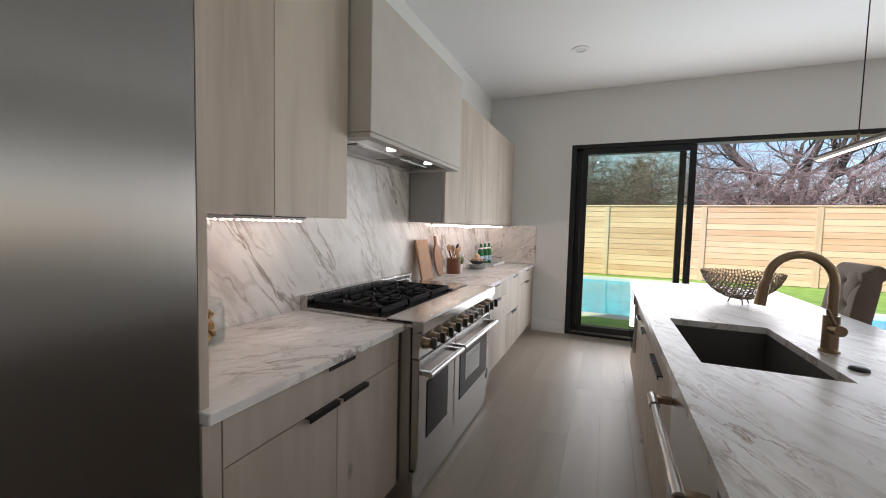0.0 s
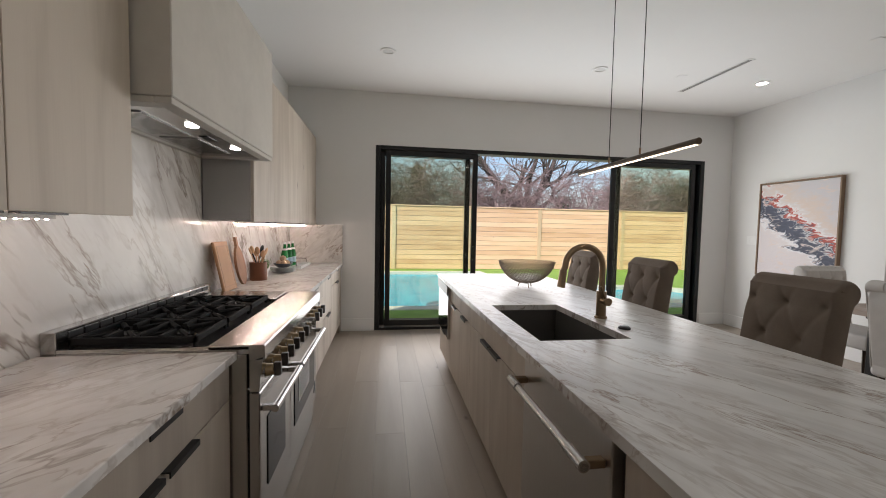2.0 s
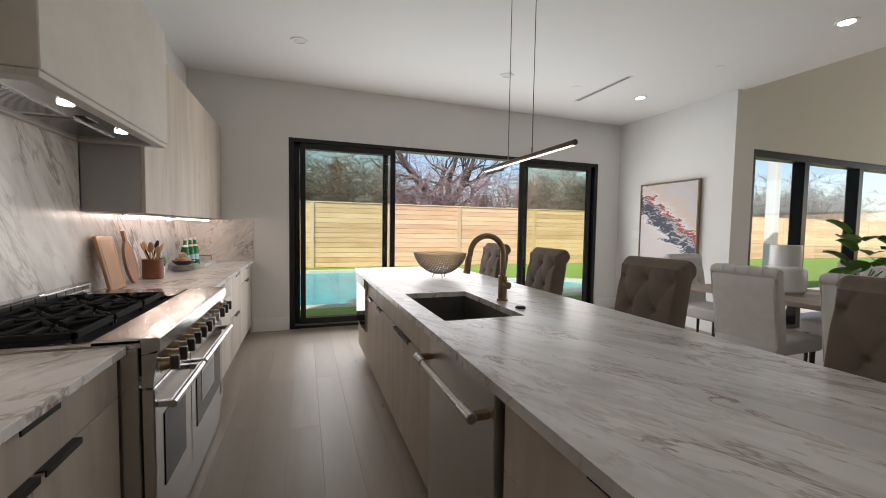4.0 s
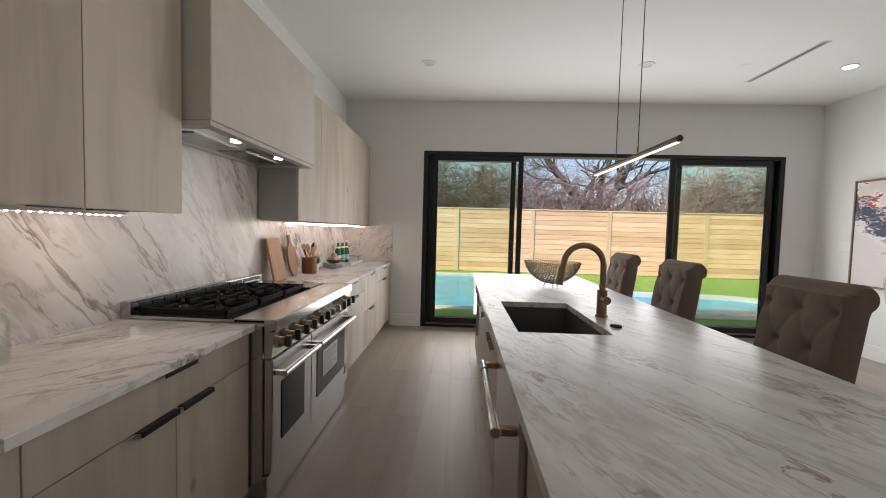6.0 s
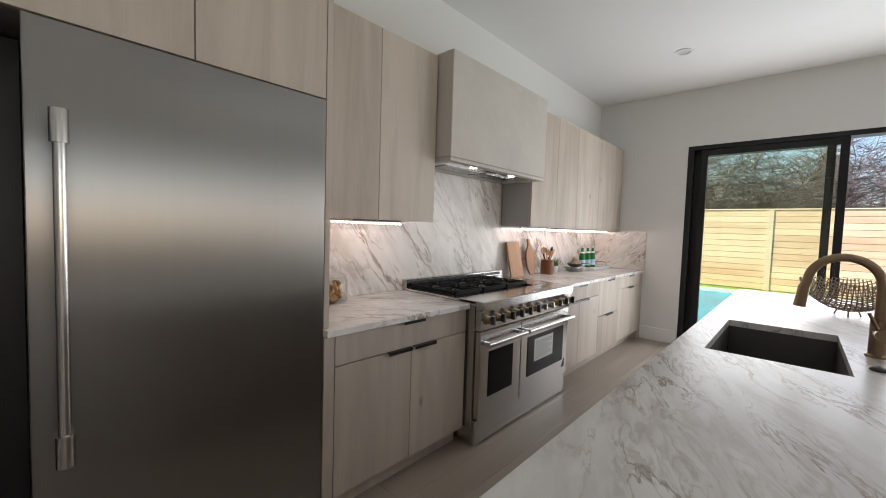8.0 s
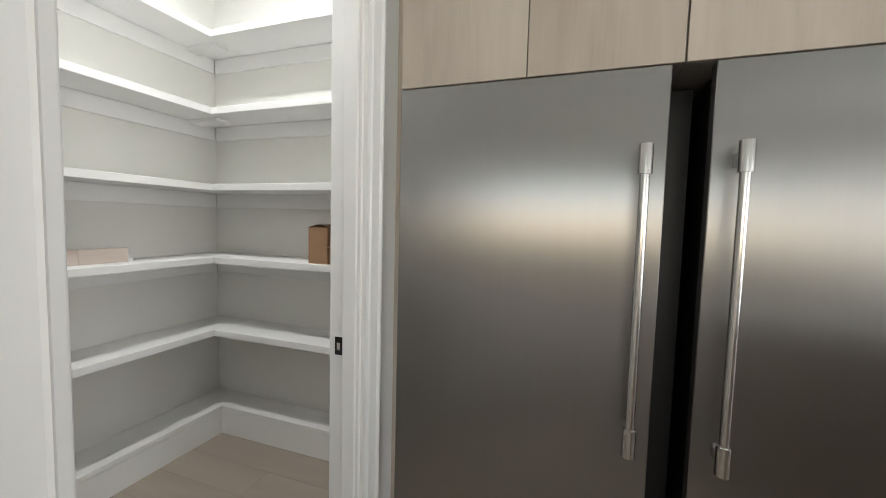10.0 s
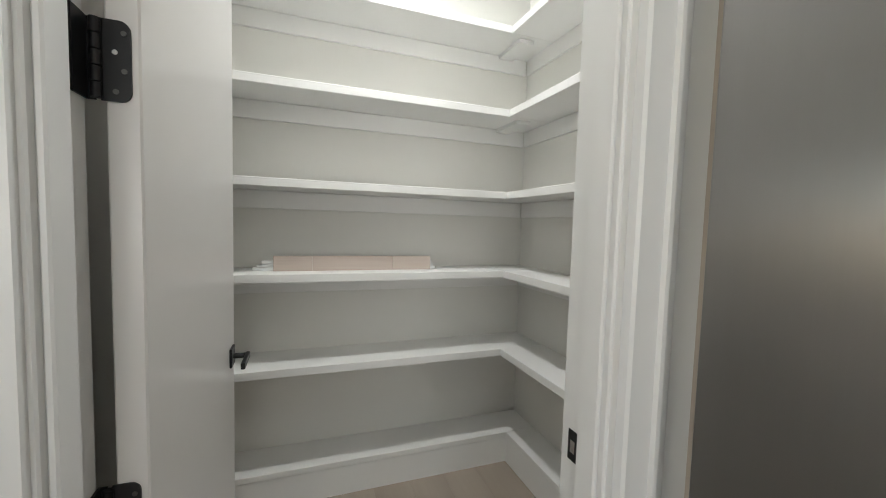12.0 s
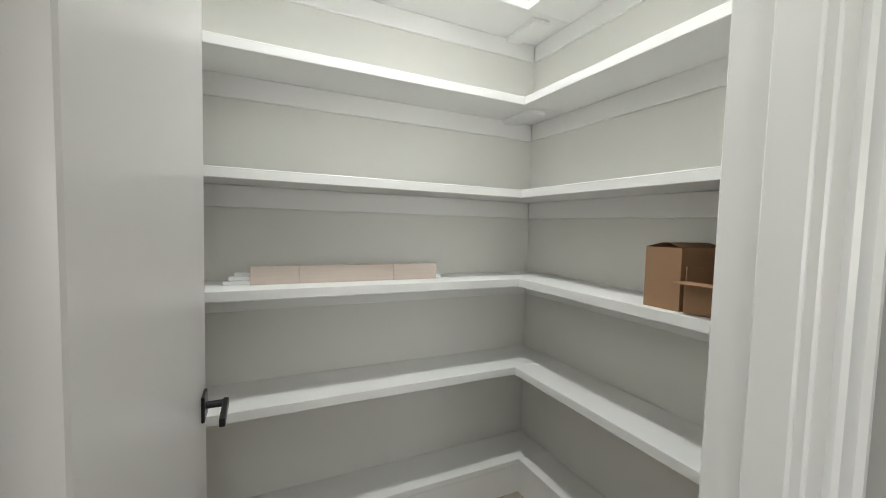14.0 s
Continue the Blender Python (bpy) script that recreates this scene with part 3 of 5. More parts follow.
# ---- range ----
def gas_range():
    r = thing("gas_range", (0.35, 1.595, 0), "stainless steel six-burner gas range with brass knobs", "range")
    y0, y1 = 0.978, 2.190
    X = 0.722
    part("body", boxes((0.025, y0, 0.11, X - 0.03, y1, 0.90), bevel=0.003), STEEL, r)
    part("kick_panel", boxes((0.08, y0 + 0.006, 0.012, X - 0.008, y1 - 0.006, 0.172), bevel=0.003), STEEL, r)
    for y in (y0 + 0.05, y1 - 0.05):
        part("foot", rod((X - 0.08, y, 0), (X - 0.08, y, 0.02), 0.02), BLACK, r)
    # cooktop with raised edge and front bullnose
    part("cooktop", boxes((0.075, y0, 0.90, X - 0.02, y1, 0.918), (0.075, y0, 0.918, X - 0.02, y0 + 0.02, 0.932), (0.075, y1 - 0.02, 0.918, X - 0.02, y1, 0.932), bevel=0.002), STEEL, r)
    part("front_ledge", panel_poly([(X - 0.16, 0.919), (X - 0.16, 0.936), (X + 0.030, 0.936), (X + 0.035, 0.931), (X + 0.035, 0.880), (X - 0.02, 0.875), (X - 0.02, 0.919)], "y", y0, y1), STEEL, r, "stainless landing ledge")
    part("control_panel", panel_poly([(X - 0.02, 0.872), (X + 0.028, 0.888), (X + 0.012, 0.752), (X - 0.02, 0.752)], "y", y0, y1), STEEL, r)
    back = part("backguard", boxes((0.022, y0 + 0.005, 0.90, 0.072, y1 - 0.005, 0.995), bevel=0.003), STEEL, r, "low stainless vent trim")
    for i in range(14):
        y = y0 + 0.06 + i * 0.079
        part("vent_slot", boxes((0.060, y, 0.960, 0.0745, y + 0.068, 0.984)), BLACK, back, "dark vent slot")
    # griddle plate at the far end
    part("griddle", boxes((0.10, y1 - 0.29, 0.918, X - 0.17, y1 - 0.03, 0.945), bevel=0.006), STEEL, r, "stainless griddle cover")
    part("burner_pan", boxes((0.085, y0 + 0.022, 0.9185, X - 0.165, y1 - 0.30, 0.922), bevel=0.001), IRON, r, "black enamel burner pan")
    # burners and grates
    for k in range(3):
        a = y0 + 0.03 + k * 0.295
        for xb in (0.20, 0.385):
            b = part("burner", lathe([(0.001, 0.03), (0.035, 0.03), (0.037, 0.022), (0.05, 0.02), (0.052, 0.0)], (xb, a + 0.142, 0.918)), BLACK, r, smooth=True)
            part("burner_ring", lathe([(0.058, 0.0), (0.058, 0.012), (0.051, 0.012)], (xb, a + 0.142, 0.918)), BRASS, b, "brass burner ring", smooth=True)
        bm = boxes((0.09, a, 0.940, 0.51, a + 0.016, 0.966), (0.09, a + 0.269, 0.940, 0.51, a + 0.285, 0.966), (0.09, a, 0.940, 0.106, a + 0.285, 0.966), (0.494, a, 0.940, 0.51, a + 0.285, 0.966), (0.285, a, 0.940, 0.301, a + 0.285, 0.966), bevel=0.003)
        for xb in (0.20, 0.385):
            for dx, dy in ((-0.1, -0.13), (0.1, -0.13), (-0.1, 0.13), (0.1, 0.13)):
                u = Vector((dx, dy, 0)).normalized()
                c = Vector((xb, a + 0.142, 0.956))
                rod(c + u * 0.03, c + u * 0.135, 0.0105, bm=bm, seg=6)
            for dy in (-1, 1):
                box(xb - 0.008, a + 0.142 + dy * 0.04, 0.944, xb + 0.008, a + 0.142 + dy * 0.135, 0.970, bm=bm)
        for xf in (0.098, 0.502):
            for yf in (a + 0.007, a + 0.278):
                rod((xf, yf, 0.918), (xf, yf, 0.95), 0.007, bm=bm, seg=6)
        part("grate", bm, IRON, r, "black cast-iron grate")
    # knobs
    n = Vector((0.993, 0, 0.117))
    for i in range(11):
        y = y0 + 0.06 + i * 0.11
        c = Vector((X + 0.019, y, 0.815))
        if i in (6, 7):
            k = part("knob", rod(c, c + n * 0.028, 0.022, seg=20), STEEL, r, "bright steel knob", smooth=True)
            part("grip", boxes((c.x + 0.02, y - 0.006, 0.795, c.x + 0.05, y + 0.006, 0.842), bevel=0.002), STEEL, k)
        else:
            k = part("knob", rod(c + n * 0.006, c + n * 0.034, 0.025, seg=20, r2=0.021), BRASS, r, "aged brass knob", smooth=True)
            part("collar", rod(c, c + n * 0.006, 0.031, seg=20), STEEL, k)
            part("grip", boxes((c.x + 0.030, y - 0.010, 0.793, c.x + 0.058, y + 0.010, 0.848), bevel=0.003), DARKST, k, "dark metal grip")
    # two oven doors
    for a, b, g0, g1 in ((y0 + 0.012, y0 + 0.472, 0.09, 0.10), (y0 + 0.479, y1 - 0.012, 0.085, 0.085)):
        d = part("oven_door", boxes((X - 0.028, a, 0.18, X + 0.012, b, 0.742), bevel=0.004), STEEL, r)
        part("window", boxes((X + 0.0125, a + g0, 0.310, X + 0.0155, b - g1, 0.605), bevel=0.001), BLKGLASS, d, "black oven glass")
        h = part("handle", tube([(X + 0.062, a + 0.012, 0.672), (X + 0.062, (a + b) / 2, 0.672), (X + 0.062, b - 0.012, 0.672)], 0.0155, seg=16), STEEL, d, "polished steel bar handle", smooth=True)
        for y in (a + 0.03, b - 0.03):
            part("bracket", boxes((X + 0.0125, y - 0.012, 0.660, X + 0.058, y + 0.012, 0.684), bevel=0.003), STEEL, h)
    # paper sheet on the wide oven's glass
    sheet = part("notice", boxes((X + 0.0165, y0 + 0.655, 0.405, X + 0.0175, y0 + 0.935, 0.575)), PAPER, r, "white printed notice sheet")
    for i in range(9):
        part("print_line", boxes((X + 0.0178, y0 + 0.675, 0.421 + i * 0.0155, X + 0.0182, y0 + 0.675 + (0.24 if i % 3 else 0.16), 0.4255 + i * 0.0155)), INKGREY, sheet)
    part("badge", panel_poly([(y1 - 0.10, 0.245), (y1 - 0.06, 0.245), (y1 - 0.06, 0.315)], "x", X + 0.0125, X + 0.0145), BLACK, r, "small black triangular badge")
    r.scale = (1, 1, CT / 0.915)


PAPER = material("paper", (0.78, 0.78, 0.77), 0.7, vary=0.02)
INKGREY = material("ink", (0.25, 0.25, 0.27), 0.7, vary=0.02)
gas_range()


# ---- refrigerator columns and the cabinets over them ----
def fridge(y0, y1, handle_y, label):
    f = thing("refrigerator", (0.3, (y0 + y1) / 2, 0), label, "refrigerator", "refrigerator columns")
    # Case coloured black, so the gap between the columns reads as deep shade.
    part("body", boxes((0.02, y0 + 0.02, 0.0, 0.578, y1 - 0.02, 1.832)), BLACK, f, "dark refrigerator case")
    d = part("door", boxes((0.584, y0, 0.11, 0.634, y1, 1.839), bevel=0.0025), FRST, f, "brushed stainless steel door")
    part("kick_grille", boxes((0.53, y0, 0.01, 0.59, y1, 0.10), bevel=0.002), DARKST, f)
    h = part("handle", rod((0.706, handle_y, 0.68), (0.706, handle_y, 1.59), 0.0135, seg=20), STEEL, d, "long tubular steel handle", smooth=True)
    for z in (0.668, 1.513):
        part("sleeve", rod((0.706, handle_y, z), (0.706, handle_y, z + 0.085), 0.0195, seg=20), STEEL, h, smooth=True)
        part("bracket", boxes((0.635, handle_y - 0.011, z + 0.02, 0.696, handle_y + 0.011, z + 0.06), bevel=0.003), STEEL, h)


fridge(-1.834, -0.956, -1.022, "tall stainless steel refrigerator column door")
fridge(-0.843, 0.008, -0.781, "tall stainless steel freezer column door")
# Black block added in the gap between the doors, for its shade.
solid("fridge_recess", boxes((0.02, -0.952, 0.0, 0.40, -0.847, 1.832)), BLACK, "black block that stands for the shade in the gap between the refrigerator doors", "recess")
for a, b, c in ((-1.838, -0.922, -1.380), (-0.920, 0.012, -0.460)):
    cab = thing("over_fridge_cabinet", (0.3, (a + b) / 2, 1.846), "pale oak cabinet over the refrigerator columns", "cabinet", "cabinets over the refrigerators")
    part("body", boxes((0.002, a + 0.001, 1.850, 0.605, b - 0.001, 2.44)), GREYPANEL, cab)
    for u, v in ((a, c), (c, b)):
        part("door", boxes((0.607, u + 0.002, 1.846, 0.627, v - 0.002, 2.44), bevel=0.0012), CAB, cab)
solid("fridge_end_panel", boxes((0.02, 0.0135, 0.881, 0.627, 0.0385, 2.44), bevel=0.001), CAB, "pale oak end panel beside the freezer column", "end panel")
solid("fridge_end_panel", boxes((0.02, -1.866, 0.0, 0.600, -1.840, 2.44), bevel=0.001), CAB, "pale oak end panel beside the refrigerator column", "end panel")


# ---- island ----
IX0, IX1, IY0, IY1 = 1.728, 2.795, -0.63, 3.40
IF = 1.762  # island fronts, facing the range


def island_unit(y0, y1, fronts, label, top=0.847):
    return base_cabinet(y0, y1, fronts, label, "island cabinets", face=IF, back=2.40, facing=-1, top=top)


island_unit(-0.60, 0.305, [(-0.60, 0.305, 0.630, 0.845, "drawer", (-0.22, -0.05)), (-0.60, 0.305, 0.370, 0.626, "drawer", (-0.22, -0.05)), (-0.60, 0.305, 0.108, 0.366, "drawer", (-0.22, -0.05))], "pale oak island unit with three drawers")
island_unit(0.945, 1.985, [(0.945, 1.985, 0.708, 0.845, "drawer", None), (0.945, 1.47, 0.108, 0.704, "door", (1.30, 1.46)), (1.47, 1.985, 0.108, 0.704, "door", (1.48, 1.64))], "pale oak sink base with a false front over two doors", top=0.60)
island_unit(1.985, 2.34, [(1.985, 2.34, 0.708, 0.845, "drawer", (2.08, 2.24)), (1.985, 2.34, 0.108, 0.704, "door", (2.08, 2.24))], "narrow pale oak island unit with a drawer over a door")
island_unit(2.34, 2.78, [(2.34, 2.78, 0.708, 0.845, "drawer", (2.48, 2.64)), (2.34, 2.78, 0.108, 0.704, "door", (2.48, 2.64))], "pale oak island unit with a drawer over a door")
island_unit(2.78, 3.375, [(2.78, 3.375, 0.108, 0.370, "drawer", (2.98, 3.17))], "pale oak island unit under the microwave drawer")
solid("island_back_panel", boxes((2.402, -0.60, 0, 2.422, 3.375, 0.847), bevel=0.001), CAB, "pale oak back panel of the island", "panel")
mw = thing("microwave_drawer", (1.75, 3.08, 0.38), "black glass microwave drawer in the island", "microwave")
part("front", boxes((1.740, 2.79, 0.375, 1.7615, 3.365, 0.846), bevel=0.003), BLKGLASS, mw)
part("control_strip", boxes((1.730, 2.79, 0.755, 1.7395, 3.365, 0.846), bevel=0.003), DARKST, mw, "tilted dark control strip")
part("edge_band", boxes((1.7385, 2.783, 0.372, 1.7605, 2.789, 0.846)), STEEL, mw, "steel edge band")
DWST = material("dishwasher_steel", (0.56, 0.54, 0.52), 0.30, 1.0, vary=0.03, scale=30, stretch=(1, 8, 0.05))
dw = thing("dishwasher", (1.79, 0.625, 0), "stainless steel dishwasher with a long bar handle", "dishwasher")
part("door", boxes((1.742, 0.328, 0.11, 1.78, 0.925, 0.838), bevel=0.003), DWST, dw)
part("body", boxes((1.785, 0.312, 0.02, 2.39, 0.938, 0.84)), BLACK, dw)
part("kick_panel", boxes((1.83, 0.328, 0.0, 1.84, 0.925, 0.10)), BLACK, dw)
hd = part("handle", rod((1.680, 0.345, 0.765), (1.680, 0.908, 0.765), 0.013, seg=18), STEEL, dw, "polished tubular handle", smooth=True)
for y in (0.36, 0.892):
    part("bracket", boxes((1.680, y - 0.013, 0.754, 1.741, y + 0.013, 0.776), bevel=0.003), BRONZE, hd)
for y in (0.345, 0.823):
    part("sleeve", rod((1.680, y, 0.765), (1.680, y + 0.085, 0.765), 0.0165, seg=18), STEEL, hd, smooth=True)

# worktop with the sink cut out of it
SX0, SX1, SY0, SY1 = 1.838, 2.255, 1.005, 1.757
solid("island_worktop", boxes((IX0, IY0, 0.848, SX0, IY1, CT), (SX1, IY0, 0.848, IX1, IY1, CT), (SX0, IY0, 0.848, SX1, SY0, CT), (SX0, SY1, 0.848, SX1, IY1, CT)), MARB, "white marble island worktop with long grey veins", "countertop")
sink = thing("sink", ((SX0 + SX1) / 2, (SY0 + SY1) / 2, 0.625), "dark grey undermount composite sink", "sink")
part("basin", boxes((SX0 - 0.012, SY0 - 0.012, 0.625, SX1 + 0.012, SY1 + 0.012, 0.637), (SX0 - 0.012, SY0 - 0.012, 0.637, SX0 - 0.001, SY1 + 0.012, 0.8475), (SX1 + 0.001, SY0 - 0.012, 0.637, SX1 + 0.012, SY1 + 0.012, 0.8475), (SX0, SY0 - 0.012, 0.637, SX1, SY0 - 0.001, 0.8475), (SX0, SY1 + 0.001, 0.637, SX1, SY1 + 0.012, 0.8475)), SINKM, sink)
part("drain", lathe([(0.001, 0.004), (0.045, 0.004), (0.05, 0.0)], (2.05, 1.38, 0.637)), STEEL, sink, smooth=True)


def faucet():
    f = thing("faucet", (2.342, 1.398, CT), "brushed bronze gooseneck kitchen faucet", "faucet")
    x, y = 2.342, 1.398
    part("base", lathe([(0.001, 0), (0.033, 0), (0.033, 0.008), (0.026, 0.012), (0.026, 0.145), (0.001, 0.145)], (x, y, CT)), BRONZE, f, smooth=True)
    pts = [(x, y, CT + 0.145), (x, y, CT + 0.25)]
    R = 0.106
    for i in range(19):
        a = math.pi * i / 18
        pts.append((x - R + R * math.cos(a), y, CT + 0.275 + R * 1.0 * math.sin(a)))
    pts.append((x - 2 * R - 0.010, y, CT + 0.25))
    part("neck", tube(pts, 0.0165, seg=18), BRONZE, f, smooth=True)
    part("spray_head", rod((x - 2 * R - 0.009, y, CT + 0.255), (x - 2 * R - 0.020, y, CT + 0.165), 0.019, seg=18, r2=0.021), BRONZE, f, smooth=True)
    hub = part("handle_hub", rod((x, y, CT + 0.095), (x + 0.005, y - 0.062, CT + 0.095), 0.021, seg=18), BRONZE, f, smooth=True)
    part("lever", rod((x, y - 0.045, CT + 0.10), (x - 0.035, y - 0.05, CT + 0.175), 0.006, seg=10), BRONZE, hub, smooth=True)


faucet()
solid("air_switch", lathe([(0.001, 0.012), (0.02, 0.012), (0.027, 0.007), (0.028, 0.0)], (2.329, 1.168, CT)), BLACK, "round black air switch button on the worktop", "button", smooth=True)


def woven_bowl(cx, cy, R=0.224):
    """A bowl of woven flat wires on three short feet."""
    b = thing("wire_bowl", (cx, cy, CT), "woven bronze wire bowl on small feet", "bowl")
    wires = bmesh.new()
    D, zb = 0.176, CT + 0.032

    def at(u, v):
        """A point of the bowl from its flat pattern."""
        r = min(1.0, math.hypot(u, v))
        k = 1 / r if r > 1e-6 else 0
        rr = R * math.sin(r * 1.35) / math.sin(1.35)
        return Vector((cx + u * k * rr, cy + v * k * rr, zb + D * (1 - math.cos(r * 1.35)) / (1 - math.cos(1.35))))

    n = 13
    for i in range(-n, n + 1):
        c = i / (n + 0.4)
        h = math.sqrt(max(0, 1 - c * c))
        if h < 0.12:
            continue
        k = 14
        for swap in (0, 1):
            line = [at(c, -h + 2 * h * j / k) if swap else at(-h + 2 * h * j / k, c) for j in range(k + 1)]
            line = [p + Vector((0, 0, 0.0022 * (1 if (j + i + swap) % 2 else -1))) for j, p in enumerate(line)]
            tube(line, 0.0032, bm=wires, seg=5)
    part("weave", wires, WIRE, b)
    for i in range(3):
        a = 2 * math.pi * i / 3 + 0.5
        part("foot", tube([(cx + 0.05 * math.cos(a), cy + 0.05 * math.sin(a), zb + 0.008), (cx + 0.06 * math.cos(a), cy + 0.06 * math.sin(a), CT + 0.015), (cx + 0.065 * math.cos(a), cy + 0.065 * math.sin(a), CT + 0.001)], 0.004, seg=8), BRONZE, b, smooth=True)


WIRE = material("bowl_wire", (0.25, 0.19, 0.135), 0.5, 0.6, vary=0.1, scale=25)
woven_bowl(2.332, 2.49)


# ---- seats ----
def tufted_back(w, z0, z1, thick, lean, roll, rows, cols, front=True, nx=72, nz=64):
    """An upholstered back with its buttons pulled in, leaning away and rolled over at the top. It faces -x and its foot stands at x = 0."""
    bm = bmesh.new()
    buttons = []
    if rows:
        for r in range(rows):
            off = 0.5 if r % 2 else 0.0
            for c in range(cols + (0 if r % 2 else 1)):
                buttons.append((-w / 2 + w * (c + off) / cols * 0.8 + 0.1 * w, z0 + (z1 - z0) * (0.16 + 0.68 * r / max(1, rows - 1))))
    loop = []
    H = z1 - z0
    prof = [(0.0, 0.0)]
    # front face upward, over the roll, and down the back
    path = []
    for i in range(nz + 1):
        t = i / nz
        path.append((lean * t ** 1.3, z0 + H * t, 0))
    cxr, czr = lean + roll, z1
    for i in range(1, 13):
        a = math.pi - math.pi * 1.35 * i / 12
        path.append((cxr + roll * math.cos(a), czr + roll * math.sin(a), 1))
    xb = lean + thick
    for i in range(1, 9):
        t = 1 - i / 8
        path.append((lean * t + thick, z0 + (H - 0.03) * t, 2))
    cols_v = []
    for j in range(nx + 1):
        u = -1 + 2 * j / nx
        y = w / 2 * u
        edge = max(0.0, 1 - (1 - abs(u)) / 0.10)
        inset = 0.022 * edge ** 2
        col = []
        for px, pz, kind in path:
            x = px
            if kind == 0:
                puff = -0.026 * (1 - edge ** 2)
                dip = 0.0
                for by, bz in buttons:
                    d2 = (y - by) ** 2 + (pz - bz) ** 2
                    dip += 0.012 * math.exp(-d2 / 0.0017) + 0.010 * math.exp(-d2 / 0.00022)
                if rows:
                    for by, bz in buttons:
                        for s in (-1, 1):
                            # creases that run from button to button
                            dx, dz = w * 0.8 / cols / 2 * s, (z1 - z0) * 0.68 / max(1, rows - 1)
                            L2 = dx * dx + dz * dz
                            t = ((y - by) * dx + (pz - bz) * dz) / L2
                            if 0 < t < 1:
                                q = (y - by - t * dx) ** 2 + (pz - bz - t * dz) ** 2
                                dip += 0.0025 * math.exp(-q / 0.00010)
                x = px + puff + min(dip, 0.032) + inset
            elif kind == 1:
                x = px
            else:
                x = px - inset
            col.append(bm.verts.new((x, y, pz - (0.5 * inset if kind == 1 else 0))))
        cols_v.append(col)
    for a, b in zip(cols_v, cols_v[1:]):
        for i in range(len(path) - 1):
            bm.faces.new((a[i], b[i], b[i + 1], a[i + 1]))
        bm.faces.new((a[-1], b[-1], b[0], a[0]))
    bm.faces.new(cols_v[0][::-1]), bm.faces.new(cols_v[-1])
    bmesh.ops.recalc_face_normals(bm, faces=bm.faces[:])
    return bm, buttons


def bar_stool():
    """A tufted counter stool that faces -x, at the origin."""
    s = thing("counter_stool", (0, 0, 0), "taupe velvet tufted counter stool with a scrolled back", "stool", "stools along the island")
    w = 0.40
    bm, buttons = tufted_back(w, 0.64, 1.105, 0.085, 0.06, 0.048, 3, 2)
    back = part("backrest", bm, VELVET, s, smooth=True)
    for by, bz in buttons:
        t = (bz - 0.64) / 0.465
        part("button", lathe([(0.001, 0.006), (0.008, 0.004), (0.010, 0.0)], (0, 0, 0), seg=10), VELVET, back).matrix_basis = pose(0.06 * t ** 1.3 + 0.008, by, bz, 0, -90, 0)
    part("seat", box(-0.44, -w / 2, 0.56, 0.06, w / 2, 0.665, 0.03, seg=3), VELVET, s, smooth=True)
    for x, y in ((-0.40, -0.16), (-0.40, 0.16), (0.03, -0.16), (0.03, 0.16)):
        part("leg", rod((x, y, 0), (x, y, 0.562), 0.014, seg=4, r2=0.022), DARKWOOD, s, "dark wooden leg")
    part("stretcher", boxes((-0.41, -0.15, 0.19, -0.39, 0.15, 0.215), bevel=0.003), DARKWOOD, s, "dark wooden foot rail")
    return s


DARKWOOD = wood("dark_wood", (0.02, 0.014, 0.01), (0.06, 0.042, 0.03), "z", knots=False, rough=0.4)
stool = bar_stool()
stool.matrix_basis = pose(3.01, 2.95, 0)
for y in (2.04, 1.02, 0.02):
    copy_thing(stool, pose(3.01, y, 0, 0, 0, (y * 37) % 5 - 2))


def dining_chair():
    """A pale linen dining chair with a scrolled back, facing -x, at the origin."""
    c = thing("dining_chair", (0, 0, 0), "pale grey linen dining chair with a scrolled back", "chair", "chairs round the dining table")
    w = 0.50
    bm, buttons = tufted_back(w, 0.44, 1.0, 0.09, 0.09, 0.042, 3, 3)
    back = part("backrest", bm, LINEN, c, smooth=True)
    for by, bz in buttons:
        t = (bz - 0.44) / 0.56
        part("button", lathe([(0.001, 0.006), (0.008, 0.004), (0.010, 0.0)], (0, 0, 0), seg=10), LINEN, back).matrix_basis = pose(0.09 * t ** 1.3 + 0.008, by, bz, 0, -90, 0)
    for y in (-w / 2 + 0.012, w / 2 - 0.012):
        part("piping", tube([(0.085, y, 0.42), (0.125, y, 0.70), (0.178, y, 0.965)], 0.005, seg=6), LINEN, back, "corded seam")
    for i in range(4):
        y = -w / 2 + w * (i + 1) / 5
        part("pleat", tube([(0.09 + 0.042 + 0.043 * math.cos(a), y, 1.0 + 0.043 * math.sin(a)) for a in np.linspace(2.6, -0.6, 9)], 0.0035, seg=6), LINEN, back, "sewn pleat in the scroll")
    part("seat", box(-0.47, -w / 2, 0.36, 0.09, w / 2, 0.49, 0.03, seg=3), LINEN, c, smooth=True)
    for i in range(18):
        part("nail_head", lathe([(0.001, 0.005), (0.006, 0.003), (0.008, 0)], (0, 0, 0), seg=8), BLACK, c).matrix_basis = pose(-0.44 + i * 0.029, -w / 2 - 0.0005, 0.375, 90, 0, 0)
    for x, y in ((-0.42, -0.2), (-0.42, 0.2), (0.05, -0.2), (0.05, 0.2)):
        part("leg", rod((x, y, 0), (x, y, 0.365), 0.014, seg=4, r2=0.022), DARKWOOD, c, "dark wooden leg")
    return c


chair = dining_chair()
chair.matrix_basis = pose(4.70, 1.47, 0, 0, 0, 180)
for x, y, a in ((4.70, 0.72, 178), (5.50, 2.62, 90), (6.22, 1.45, 0), (6.22, 0.72, 2)):
    copy_thing(chair, pose(x, y, 0, 0, 0, a))


